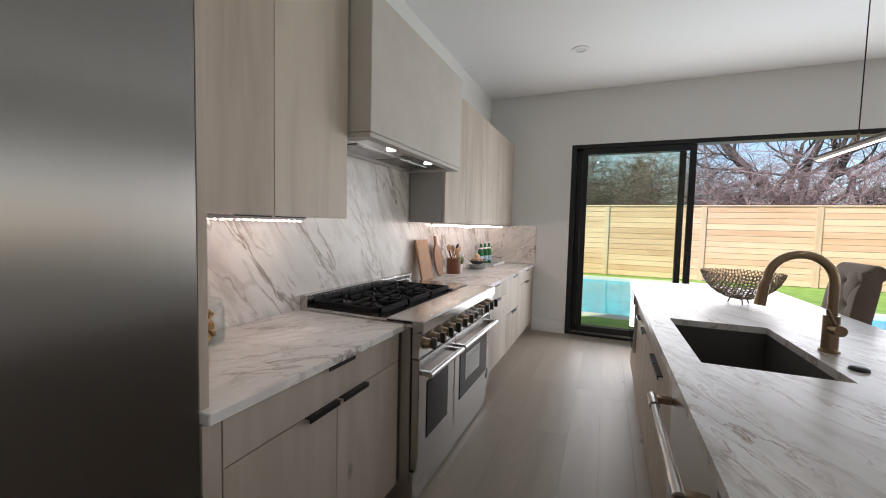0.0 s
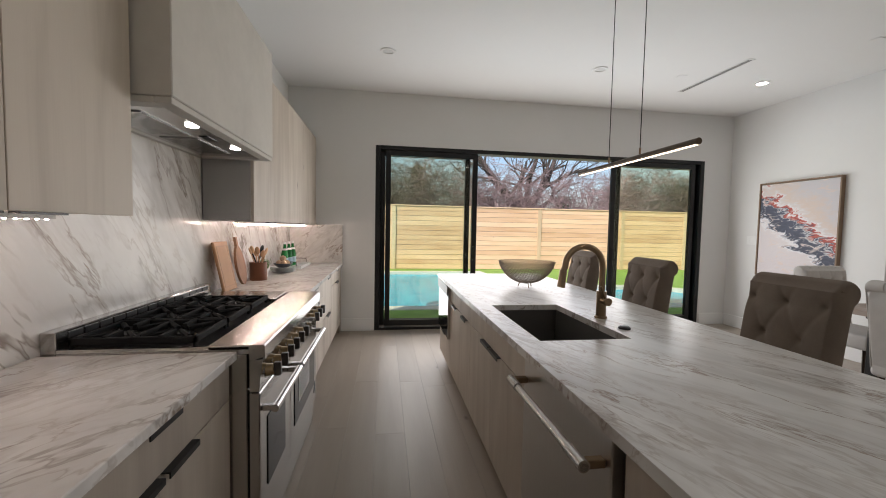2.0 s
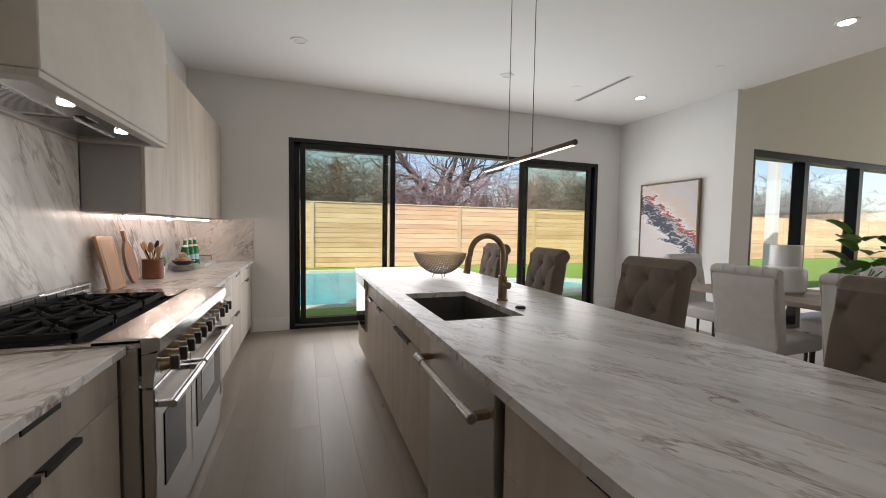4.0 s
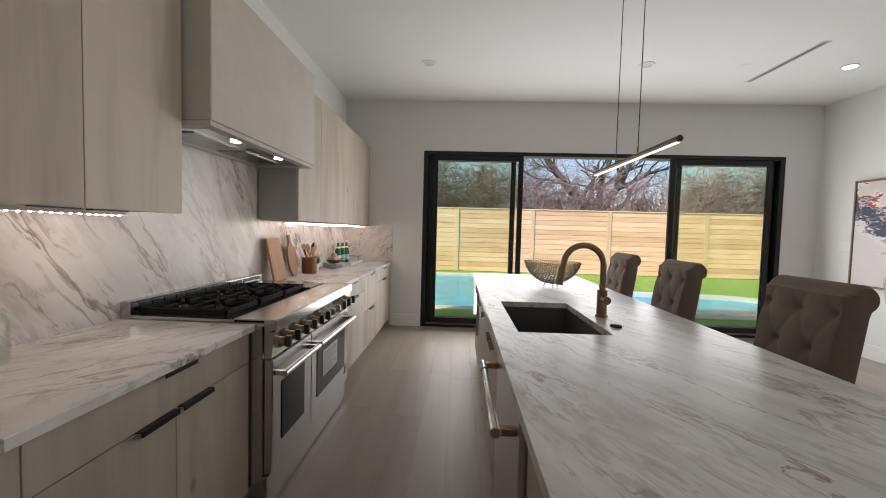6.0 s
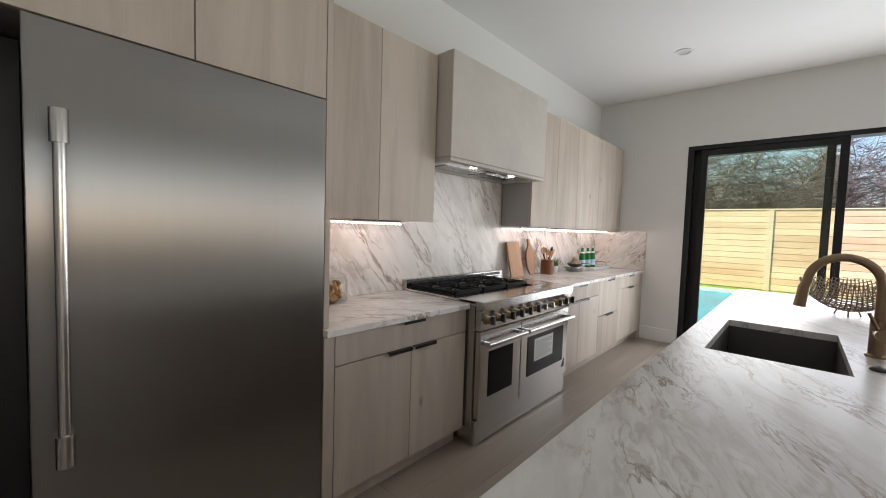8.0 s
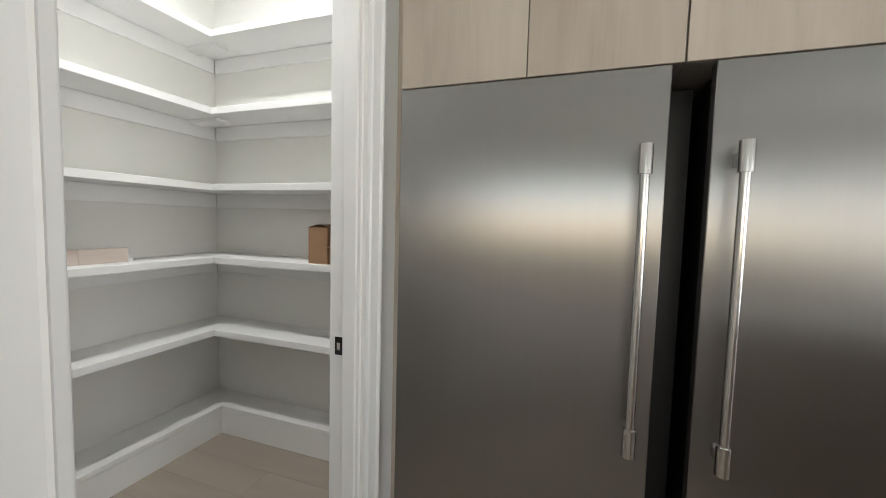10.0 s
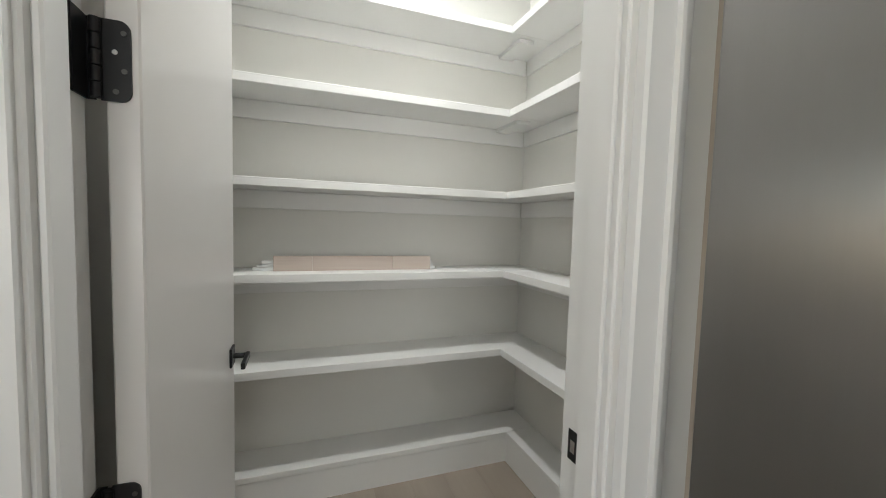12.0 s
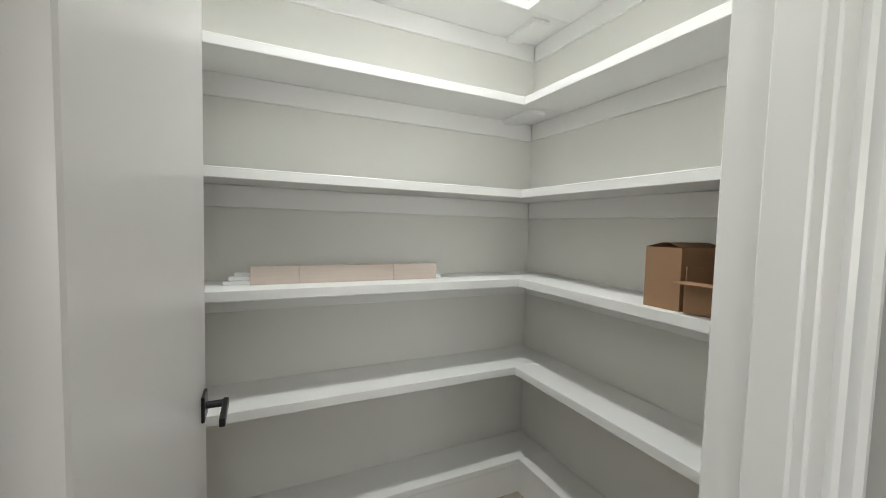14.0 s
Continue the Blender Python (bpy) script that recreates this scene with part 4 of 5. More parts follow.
def dining_table():
    t = thing("dining_table", (5.45, 1.15, 0), "long wooden dining table on black metal legs", "table")
    for i in range(5):
        x = 4.93 + i * 0.208
        part("plank", box(x, -0.05, 0.715, x + 0.206, 2.28, 0.755, 0.003), TABLEW, t, "weathered grey-brown plank")
    for y in (0.25, 1.98):
        part("leg_frame", boxes((5.05, y, 0.0, 5.85, y + 0.07, 0.03), (5.05, y, 0.68, 5.85, y + 0.07, 0.714), (5.08, y, 0.03, 5.14, y + 0.07, 0.68), (5.76, y, 0.03, 5.82, y + 0.07, 0.68), bevel=0.003), BLACK, t, "black metal leg frame")


TABLEW = wood("weathered_wood", (0.17, 0.13, 0.105), (0.34, 0.275, 0.23), "y", knots=True, rough=0.6)
dining_table()
CERAMIC = material("white_ceramic", (0.78, 0.79, 0.78), 0.22, vary=0.02)
solid("vase", lathe([(0.001, 0.0), (0.13, 0.0), (0.16, 0.03), (0.16, 0.20), (0.15, 0.23), (0.118, 0.25), (0.116, 0.44), (0.106, 0.44), (0.106, 0.25)], (5.42, 1.66, 0.756)), CERAMIC, "white two-tiered ceramic vase on the dining table", "vase", smooth=True)


def fig_plant(cx, cy, z):
    p = thing("potted_plant", (cx, cy, z), "fiddle-leaf plant with broad green leaves in a dark pot", "plant")
    part("pot", lathe([(0.001, 0.0), (0.085, 0.0), (0.11, 0.10), (0.115, 0.12), (0.105, 0.12), (0.10, 0.10), (0.001, 0.10)], (cx, cy, z)), DARKST, p, smooth=True)
    rnd = random.Random(4)
    for k in range(5):
        a = k * 1.356
        top = Vector((cx + 0.10 * math.cos(a), cy + 0.10 * math.sin(a), z + 0.26 + 0.05 * rnd.random()))
        part("stem", tube([(cx, cy, z + 0.10), (cx + 0.04 * math.cos(a), cy + 0.04 * math.sin(a), z + 0.2), top], 0.005, seg=6), LEAF, p)
    for k in range(15):
        a, h = k * 2.4 + rnd.uniform(-0.4, 0.4), 0.15 + 0.40 * (k / 14)
        r0 = 0.05 + 0.07 * rnd.random()
        base = Vector((cx + r0 * math.cos(a), cy + r0 * math.sin(a), z + h))
        L, W = rnd.uniform(0.17, 0.22), rnd.uniform(0.085, 0.105)
        tilt = rnd.uniform(-0.3, 0.9)
        out, up = Vector((math.cos(a), math.sin(a), 0)), Vector((0, 0, 1))
        d = out * math.cos(tilt) + up * math.sin(tilt)
        s = d.cross(up).normalized()
        n = s.cross(d)
        bm = bmesh.new()
        rows = []
        for i in range(8):
            t = i / 7
            wv = W * math.sin(math.pi * min(1, t * 0.92 + 0.06)) ** 0.55 * (0.8 + 0.25 * t)
            c = base + d * (L * t) - up * (0.06 * t * t) + n * 0.0
            rows.append([bm.verts.new(c + s * wv * q + n * (0.025 * abs(q))) for q in (-1, -0.5, 0, 0.5, 1)])
        for u, v in zip(rows, rows[1:]):
            for i in range(4):
                bm.faces.new((u[i], u[i + 1], v[i + 1], v[i]))
        bmesh.ops.solidify(bm, geom=bm.faces[:], thickness=0.0015)
        part("leaf", bm, LEAF, p, smooth=True)


LEAF = material("leaf_green", (0.10, 0.21, 0.035), 0.38, vary=0.25, scale=8, spec=0.4)
fig_plant(5.42, 1.12, 0.756)


# ---- pendant, ceiling fittings ----
DKBRONZE = material("dark_bronze", (0.10, 0.075, 0.055), 0.4, 0.9, vary=0.06, scale=25)


def pendant():
    p = thing("linear_pendant", (2.43, 1.28, 1.70), "slim bronze linear pendant light, lit, on two cables", "pendant light")
    y0, y1, z = 0.89, 1.857, 1.712
    bar = part("bar", rod((2.43, y0, z), (2.43, y1, z), 0.0135, seg=20), DKBRONZE, p, smooth=True)
    part("diffuser", boxes((2.423, y0 + 0.012, z - 0.0148, 2.437, y1 - 0.012, z - 0.0115)), glow("pendant_led", (1.0, 0.82, 0.60), 2.4), bar, "glowing white diffuser")
    for y in (1.257, 1.525):
        part("cable", rod((2.43, y, z + 0.015), (2.43, y, CEIL_Z), 0.0022, seg=6), BLACK, p, "thin black cable")
        part("ferrule", rod((2.43, y, z + 0.015), (2.43, y, z + 0.045), 0.005, seg=10), BRONZE, p)
    part("canopy", boxes((2.39, 1.19, CEIL_Z - 0.022, 2.47, 1.59, CEIL_Z - 0.001), bevel=0.003), BRONZE, p)


pendant()


def downlight(x, y, on):
    d = thing("recessed_light", (x, y, CEIL_Z - 0.008), "round white recessed ceiling light" + (", lit" if on else ", unlit"), "ceiling light", "recessed ceiling lights")
    part("ring", lathe([(0.052, 0.007), (0.052, 0.0), (0.075, 0.0), (0.078, 0.007)], (x, y, CEIL_Z - 0.008)), TRIM, d, smooth=True)
    part("lens", lathe([(0.001, 0.005), (0.052, 0.005)], (x, y, CEIL_Z - 0.008)), glow("downlight_led", (1.0, 0.96, 0.9), 60) if on else OPAL, d, "frosted lens")


OPAL = material("opal_plastic", (0.66, 0.66, 0.65), 0.4, vary=0.02)
# The lit row at y = -0.9 is unseen, added to brighten counters and floor.
for x, y, on in ((1.20, 3.37, 0), (3.41, 3.37, 0), (5.38, 3.37, 1), (5.44, 1.345, 1), (1.20, -0.9, 1), (3.40, 1.29, 0), (3.40, -0.9, 1), (5.42, -0.9, 1), (0.93, -2.68, 1)):
    downlight(x, y, on)
vent = thing("linear_vent", (4.7000, 3.28, CEIL_Z - 0.006), "long narrow slot air vent in the ceiling", "air vent")
part("frame", boxes((4.6650, 2.862, CEIL_Z - 0.006, 4.6800, 3.79, CEIL_Z - 0.001), (4.7250, 2.862, CEIL_Z - 0.006, 4.7400, 3.79, CEIL_Z - 0.001), (4.6800, 2.862, CEIL_Z - 0.006, 4.7250, 2.877, CEIL_Z - 0.001), (4.6800, 3.775, CEIL_Z - 0.006, 4.7250, 3.79, CEIL_Z - 0.001)), TRIM, vent)
part("slot", boxes((4.6800, 2.877, CEIL_Z - 0.003, 4.6995, 3.775, CEIL_Z - 0.001), (4.7055, 2.877, CEIL_Z - 0.003, 4.7250, 3.775, CEIL_Z - 0.001)), BLACK, vent, "dark slot")
part("vane", boxes((4.6995, 2.877, CEIL_Z - 0.005, 4.7055, 3.775, CEIL_Z - 0.001)), TRIM, vent)
for x, y in ((4.36, 3.37), (5.38, 2.336)):
    solid("sprinkler_cover", boxes((x - 0.04, y - 0.04, CEIL_Z - 0.005, x + 0.04, y + 0.04, CEIL_Z - 0.0005), bevel=0.002), CEIL, "flat white sprinkler cover plate on the ceiling", "cover plate")


# ---- painting and switch ----
def painting():
    p = thing("painting", (ROOM_X - 0.03, 3.52, 0.80), "abstract white, navy and red painting in a thin wooden frame", "painting")
    y0, y1, z0, z1 = 3.082, 4.032, 0.80, 2.018
    part("frame", boxes((ROOM_X - 0.055, y0, z0, ROOM_X - 0.003, y0 + 0.018, z1), (ROOM_X - 0.055, y1 - 0.018, z0, ROOM_X - 0.003, y1, z1), (ROOM_X - 0.055, y0 + 0.018, z1 - 0.018, ROOM_X - 0.003, y1 - 0.018, z1), (ROOM_X - 0.055, y0 + 0.018, z0, ROOM_X - 0.003, y1 - 0.018, z0 + 0.018), bevel=0.002), FRAMEW, p, "thin walnut floater frame")
    part("canvas", boxes((ROOM_X - 0.045, y0 + 0.022, z0 + 0.022, ROOM_X - 0.006, y1 - 0.022, z1 - 0.022), bevel=0.002), abstract_paint(), p, "canvas with broad strokes of paint")


FRAMEW = wood("walnut", (0.12, 0.075, 0.045), (0.26, 0.17, 0.105), "z", knots=False)


def abstract_paint():
    m = bpy.data.materials.new("abstract_paint")
    m.use_nodes = True
    nt = m.node_tree
    N, L = nt.nodes, nt.links
    b = N["Principled BSDF"]
    b.inputs["Roughness"].default_value = 0.6
    tc = N.new("ShaderNodeTexCoord")
    sep = N.new("ShaderNodeSeparateXYZ")
    L.new(tc.outputs["Object"], sep.inputs[0])
    rot = N.new("ShaderNodeMapping")
    rot.inputs["Rotation"].default_value = (radians(-40), 0, 0)
    rot.inputs["Scale"].default_value = (1, 1.3, 3.0)
    L.new(tc.outputs["Object"], rot.inputs[0])
    n1 = N.new("ShaderNodeTexNoise")
    n1.inputs["Scale"].default_value, n1.inputs["Detail"].default_value, n1.inputs["Distortion"].default_value = 1.5, 7, 1.2
    L.new(rot.outputs[0], n1.inputs["Vector"])
    n2 = N.new("ShaderNodeTexNoise")
    n2.inputs["Scale"].default_value, n2.inputs["Detail"].default_value, n2.inputs["Distortion"].default_value = 5.5, 8, 1.4
    L.new(rot.outputs[0], n2.inputs["Vector"])
    def math_node(op, a, b2, c2=None):
        n = N.new("ShaderNodeMath")
        n.operation = op
        for k, v in enumerate((a, b2, c2)):
            if v is None:
                continue
            if isinstance(v, (int, float)):
                n.inputs[k].default_value = v
            else:
                L.new(v, n.inputs[k])
        return n.outputs[0]

    def ramp(src, stops):
        r = N.new("ShaderNodeValToRGB")
        el = r.color_ramp.elements
        el[0].position, el[0].color = stops[0][0], (*stops[0][1], 1)
        el[1].position, el[1].color = stops[-1][0], (*stops[-1][1], 1)
        for p, c in stops[1:-1]:
            el.new(p).color = (*c, 1)
        L.new(src, r.inputs[0])
        return r.outputs[0]

    # how far a spot lies above the slanting stroke, roughened by the brush
    d = math_node("MULTIPLY_ADD", sep.outputs["Y"], -0.78, sep.outputs["Z"])
    d = math_node("MULTIPLY_ADD", n1.outputs["Fac"], 0.55, d)
    d = math_node("MULTIPLY_ADD", n2.outputs["Fac"], 0.50, d)
    d = math_node("ADD", d, -0.66)
    stroke = ramp(d, ((0.0, (0.60, 0.55, 0.56)), (0.19, (0.62, 0.57, 0.57)), (0.25, (0.70, 0.69, 0.71)), (0.29, (0.30, 0.31, 0.36)), (0.31, (0.035, 0.042, 0.07)), (0.47, (0.06, 0.07, 0.11)), (0.50, (0.62, 0.61, 0.63)), (0.525, (0.045, 0.05, 0.08)), (0.555, (0.36, 0.06, 0.045)), (0.60, (0.45, 0.10, 0.07)), (0.62, (0.74, 0.72, 0.72)), (0.68, (0.62, 0.58, 0.58)), (0.80, (0.62, 0.51, 0.45)), (1.0, (0.55, 0.53, 0.55))))
    pale = ramp(n2.outputs["Fac"], ((0.3, (0.60, 0.58, 0.61)), (0.5, (0.63, 0.56, 0.55)), (0.7, (0.64, 0.53, 0.48))))
    gap = ramp(n2.outputs["Fac"], ((0.56, (0, 0, 0)), (0.66, (0.85, 0.85, 0.85))))
    mx = N.new("ShaderNodeMixRGB")
    L.new(gap, mx.inputs[0]), L.new(stroke, mx.inputs[1]), L.new(pale, mx.inputs[2])
    c = mx.outputs[0]
    L.new(c, b.inputs["Base Color"])
    bp = N.new("ShaderNodeBump")
    bp.inputs["Strength"].default_value, bp.inputs["Distance"].default_value = 0.4, 0.01
    L.new(n2.outputs["Fac"], bp.inputs["Height"]), L.new(bp.outputs[0], b.inputs["Normal"])
    return m


painting()
sw = thing("light_switch", (ROOM_X - 0.004, 4.14, 1.2), "white three-gang light switch plate on the wall", "switch")
part("plate", boxes((ROOM_X - 0.007, 4.06, 1.20, ROOM_X - 0.001, 4.22, 1.315), bevel=0.002), TRIM, sw)
for i in range(3):
    part("rocker", boxes((ROOM_X - 0.010, 4.08 + i * 0.046, 1.225, ROOM_X - 0.0075, 4.11 + i * 0.046, 1.29), bevel=0.001), TRIM, sw)


# ---- pantry ----
SHX, SHY = 0.272, -3.204  # front lines of the side and back shelves
for i, z in enumerate((0.688, 1.121, 1.546, 1.979, 2.408)):
    sh = thing("pantry_shelf", (0.9, -3.2, z - 0.039), "white painted L-shaped pantry shelf", "shelf", "pantry shelves")
    part("back_board", box(PWX + 0.001, PWY + 0.001, z - 0.038, 1.758, SHY, z, 0.002), SHELF, sh)
    part("side_board", box(PWX + 0.001, SHY + 0.0005, z - 0.038, SHX, PB - 0.002, z, 0.002), SHELF, sh)
    part("back_cleat", box(PWX + 0.02, PWY + 0.001, z - 0.128, 1.758, PWY + 0.017, z - 0.039, 0.002), SHELF, sh)
    part("side_cleat", box(PWX + 0.001, PWY + 0.02, z - 0.128, PWX + 0.017, PB - 0.002, z - 0.039, 0.002), SHELF, sh)
    if z > 1.9:
        part("corner_brace", boxes((SHX - 0.15, PWY + 0.02, z - 0.060, SHX - 0.06, SHY - 0.03, z - 0.039), bevel=0.002), SHELF, sh)
bench = thing("pantry_plinth", (0.9, -3.3, 0), "white painted low plinth along the pantry walls", "plinth", "pantry shelves")
part("top", boxes((PWX + 0.001, PWY + 0.001, 0.145, 1.758, SHY - 0.05, 0.175), (PWX + 0.001, SHY - 0.0495, 0.145, SHX - 0.085, PB - 0.002, 0.175), bevel=0.002), SHELF, bench)
part("fascia", boxes((SHX - 0.10, SHY - 0.065, 0.0, 1.758, SHY - 0.052, 0.144), (SHX - 0.10, SHY - 0.052, 0.0, SHX - 0.087, PB - 0.002, 0.144)), SHELF, bench)


def pantry_door():
    d = thing("door_2", (1.548, -2.06, 0.01), "grey-white flush pantry door, standing open, with black hinges and lever", "door", kind="structure")
    x0, x1, y0, y1 = 1.525, 1.569, -2.870, -2.068
    part("leaf", boxes((x0, y0, 0.012, x1, y1, PZ1 - 0.025), bevel=0.003), DOORP, d)
    for z in (0.19, 0.887, 1.588, 2.28):
        arc = [(0.014 * math.cos(a), 0.014 * math.sin(a)) for a in np.linspace(math.pi / 2, math.pi, 6)]
        edge = [(x0 + 0.025 + u, z + 0.044 + v) for u, v in arc] + [(x0 + 0.025 + u, z - 0.044 - v) for u, v in arc[::-1]]
        h = part("hinge", panel_poly([(x1 + 0.004, z + 0.058)] + edge + [(x1 + 0.004, z - 0.058)], "y", y1 + 0.0005, y1 + 0.0035), BLACK, d, "black round-cornered butt hinge")
        for k in range(5):
            part("knuckle", rod((x1 + 0.008, y1 + 0.008, z - 0.056 + k * 0.0226), (x1 + 0.008, y1 + 0.008, z - 0.035 + k * 0.0226), 0.007, seg=12), BLACK, h, smooth=True)
        part("jamb_leaf", boxes((PX1 - 0.004, PB + 0.0005, z - 0.058, PX1 - 0.0005, PB + 0.040, z + 0.058), (x1 + 0.010, PB - 0.002, z - 0.058, PX1 - 0.0005, PB + 0.0003, z + 0.058)), BLACK, h)
        for i, (dx, dz) in enumerate(((0.019, 0.040), (0.030, 0.012), (0.019, -0.014), (0.030, -0.044))):
            part("screw", rod((x0 + dx, y1 + 0.0035, z + dz), (x0 + dx, y1 + 0.005, z + dz), 0.0038, seg=10), STEEL if i == 1 else DARKST, h)
    zl, yl = 0.897, y0 + 0.065
    for s, x in ((-1, x0), (1, x1)):
        lv = part("lever_set", boxes((x + s * 0.0005, yl - 0.032, zl - 0.032, x + s * 0.008, yl + 0.032, zl + 0.032), bevel=0.0015), BLACK, d, "square black rose")
        part("spindle", rod((x + s * 0.008, yl, zl), (x + s * 0.05, yl, zl), 0.009, seg=12), BLACK, lv)
        part("lever", boxes((x + s * 0.045, yl - 0.010, zl - 0.010, x + s * 0.058, yl + 0.115, zl + 0.010), bevel=0.002), BLACK, lv, "square black lever")


pantry_door()
st = thing("strike_plate", (PX0, -2.025, 0.85), "black strike plate in the pantry jamb", "strike plate")
part("plate", boxes((PX0 + 0.0005, -2.040, 0.851, PX0 + 0.003, -2.005, 0.920), bevel=0.001), BLACK, st)
part("catch", boxes((PX0 + 0.003, -2.031, 0.870, PX0 + 0.0038, -2.016, 0.898)), STEEL, st, "bare steel latch hole")


def carton():
    c = thing("cardboard_box", (0.125, -2.495, 1.1210), "small open brown cardboard box on the pantry shelf", "box")
    x0, x1, y0, y1, z0, z1, t = 0.015, 0.242, -2.555, -2.435, 1.1215, 1.316, 0.004
    part("body", boxes((x0, y0, z0, x1, y1, z0 + t), (x0, y0, z0 + t, x0 + t, y1, z1), (x1 - t, y0, z0 + t, x1, y1, z1), (x0 + t, y0, z0 + t, x1 - t, y0 + t, z1), (x0 + t, y1 - t, z0 + t, x1 - t, y1, z1)), CARD, c)
    for q, (a, b, e, f) in enumerate(((x0, y0, x1, y0), (x0, y1, x1, y1))):
        s = 1 if q == 0 else -1
        bm = bmesh.new()
        v = [bm.verts.new(p) for p in ((a, b, z1), (e, f, z1), (e - 0.01, f + s * 0.05, z1 + 0.015), (a + 0.01, b + s * 0.05, z1 + 0.015))]
        bm.faces.new(v)
        bmesh.ops.solidify(bm, geom=bm.faces[:], thickness=0.003)
        part("flap", bm, CARD, c)
    return c


CARD = material("cardboard", (0.30, 0.175, 0.095), 0.85, vary=0.08, scale=8)
carton()
b2 = thing("cardboard_box", (0.14, -2.315, 1.1210), "low open brown cardboard box beside another box", "box")
part("body", boxes((0.03, -2.427, 1.1215, 0.235, -2.200, 1.1260), (0.03, -2.427, 1.1260, 0.034, -2.200, 1.26), (0.231, -2.427, 1.1260, 0.235, -2.200, 1.218), (0.034, -2.427, 1.1260, 0.231, -2.423, 1.26), (0.034, -2.204, 1.1260, 0.231, -2.200, 1.26)), CARD, b2)
part("flap", boxes((0.2355, -2.427, 1.214, 0.295, -2.210, 1.217)), CARD, b2)
# wood strips and white track lying on the shelf
STRIP = wood("strip_wood", (0.40, 0.32, 0.27), (0.60, 0.52, 0.46), "x", knots=False)
for i, (a, b) in enumerate(((1.427, 1.253), (1.252, 0.862), (0.861, 0.655))):
    solid("wood_sample", box(b, -3.328, 1.1215, a, -3.315, 1.193, 0.001), STRIP, "short pale oak sample strip on the pantry shelf", "wood strip", "oak sample strips")
for i in range(3):
    solid("plastic_track", box(0.622 + 0.008 * i, -3.353 - 0.004 * i, 1.1215 + 0.0155 * i, 1.52 - 0.02 * i, -3.333 - 0.004 * i, 1.1368 + 0.0155 * i, 0.002), TRIM, "white plastic track length lying on the pantry shelf", "track", "white track lengths")


# ---- things on the counters ----
def chopping_board():
    b = thing("chopping_board", (0.06, 2.31, CT), "rectangular maple chopping board with a juice groove, leaning on the backsplash", "chopping board")
    m = pose(0.118, 2.355, CT + 0.001, 0, -12, 0)
    bm = box(0, -0.11, 0, 0.02, 0.11, 0.345, 0.006, seg=2)
    bm.transform(m)
    body = part("board", bm, MAPLE, b)
    bm = boxes((0.0202, -0.088, 0.03, 0.0212, -0.082, 0.315), (0.0202, 0.082, 0.03, 0.0212, 0.088, 0.315), (0.0202, -0.082, 0.03, 0.0212, 0.082, 0.036), (0.0202, -0.082, 0.309, 0.0212, 0.082, 0.315))
    bm.transform(m)
    part("groove", bm, GROOVE, body, "darker carved groove")


MAPLE = wood("maple", (0.29, 0.135, 0.055), (0.41, 0.22, 0.10), "z", knots=False, rough=0.5)
GROOVE = wood("maple_end", (0.28, 0.15, 0.07), (0.38, 0.22, 0.12), "z", knots=False)
ACACIA = wood("acacia", (0.07, 0.027, 0.012), (0.29, 0.135, 0.06), "z", knots=False, ring=14, rough=0.5)
chopping_board()


def paddle():
    pts = []
    for i in range(25):
        a = math.pi * (0.5 + 2 * i / 24 * 0.985 + 0.0075)
        pts.append((0.085 * math.cos(a), 0.145 + 0.145 * math.sin(a)))
    top = [p for p in pts if p[1] < 0.27 or abs(p[0]) > 0.03]
    left = [p for p in top if p[0] <= 0]
    right = [p for p in top if p[0] > 0]
    outline = [(-0.016, 0.37), (-0.016, 0.30)] + left + right + [(0.016, 0.30), (0.016, 0.37)]
    bm = panel_poly(outline, "x", 0, 0.018)
    bm.transform(pose(0.108, 2.65, CT + 0.001, 0, -10, 0))
    solid("serving_paddle", bm, ACACIA, "teardrop acacia serving paddle leaning on the backsplash", "serving board")


paddle()


def utensil_crock(cx, cy):
    c = thing("utensil_crock", (cx, cy, CT), "brown leather-look crock full of wooden utensils", "utensil holder")
    part("crock", lathe([(0.001, 0.0), (0.066, 0.0), (0.068, 0.006), (0.068, 0.15), (0.061, 0.15), (0.061, 0.02), (0.001, 0.02)], (cx, cy, CT)), LEATHER, c, smooth=True)
    rnd = random.Random(7)
    for i in range(9):
        a = i * 0.7
        foot = Vector((cx + 0.025 * math.cos(a + 2), cy + 0.025 * math.sin(a + 2), CT + 0.03))
        head = Vector((cx + 0.06 * math.cos(a), cy + 0.06 * math.sin(a), CT + 0.22 + 0.06 * rnd.random()))
        mat = BLACK if i in (2, 6) else SPOON
        u = part("utensil", rod(foot, head, 0.0055, seg=8), mat, c, "black turner handle" if i in (2, 6) else "wooden spoon handle")
        if i != 6:
            bm = bmesh.new()
            bmesh.ops.create_icosphere(bm, subdivisions=2, radius=1)
            bm.transform(Matrix.Translation(head) @ (head - foot).to_track_quat("Z", "Y").to_matrix().to_4x4() @ Matrix.Diagonal((0.02, 0.007, 0.035, 1)))
            part("head", bm, mat, u, smooth=True)


LEATHER = material("brown_leather", (0.16, 0.055, 0.022), 0.45, vary=0.2, scale=10, bump=0.1)
SPOON = wood("spoon_wood", (0.36, 0.20, 0.10), (0.55, 0.34, 0.19), "z", knots=False)
utensil_crock(0.14, 2.92)


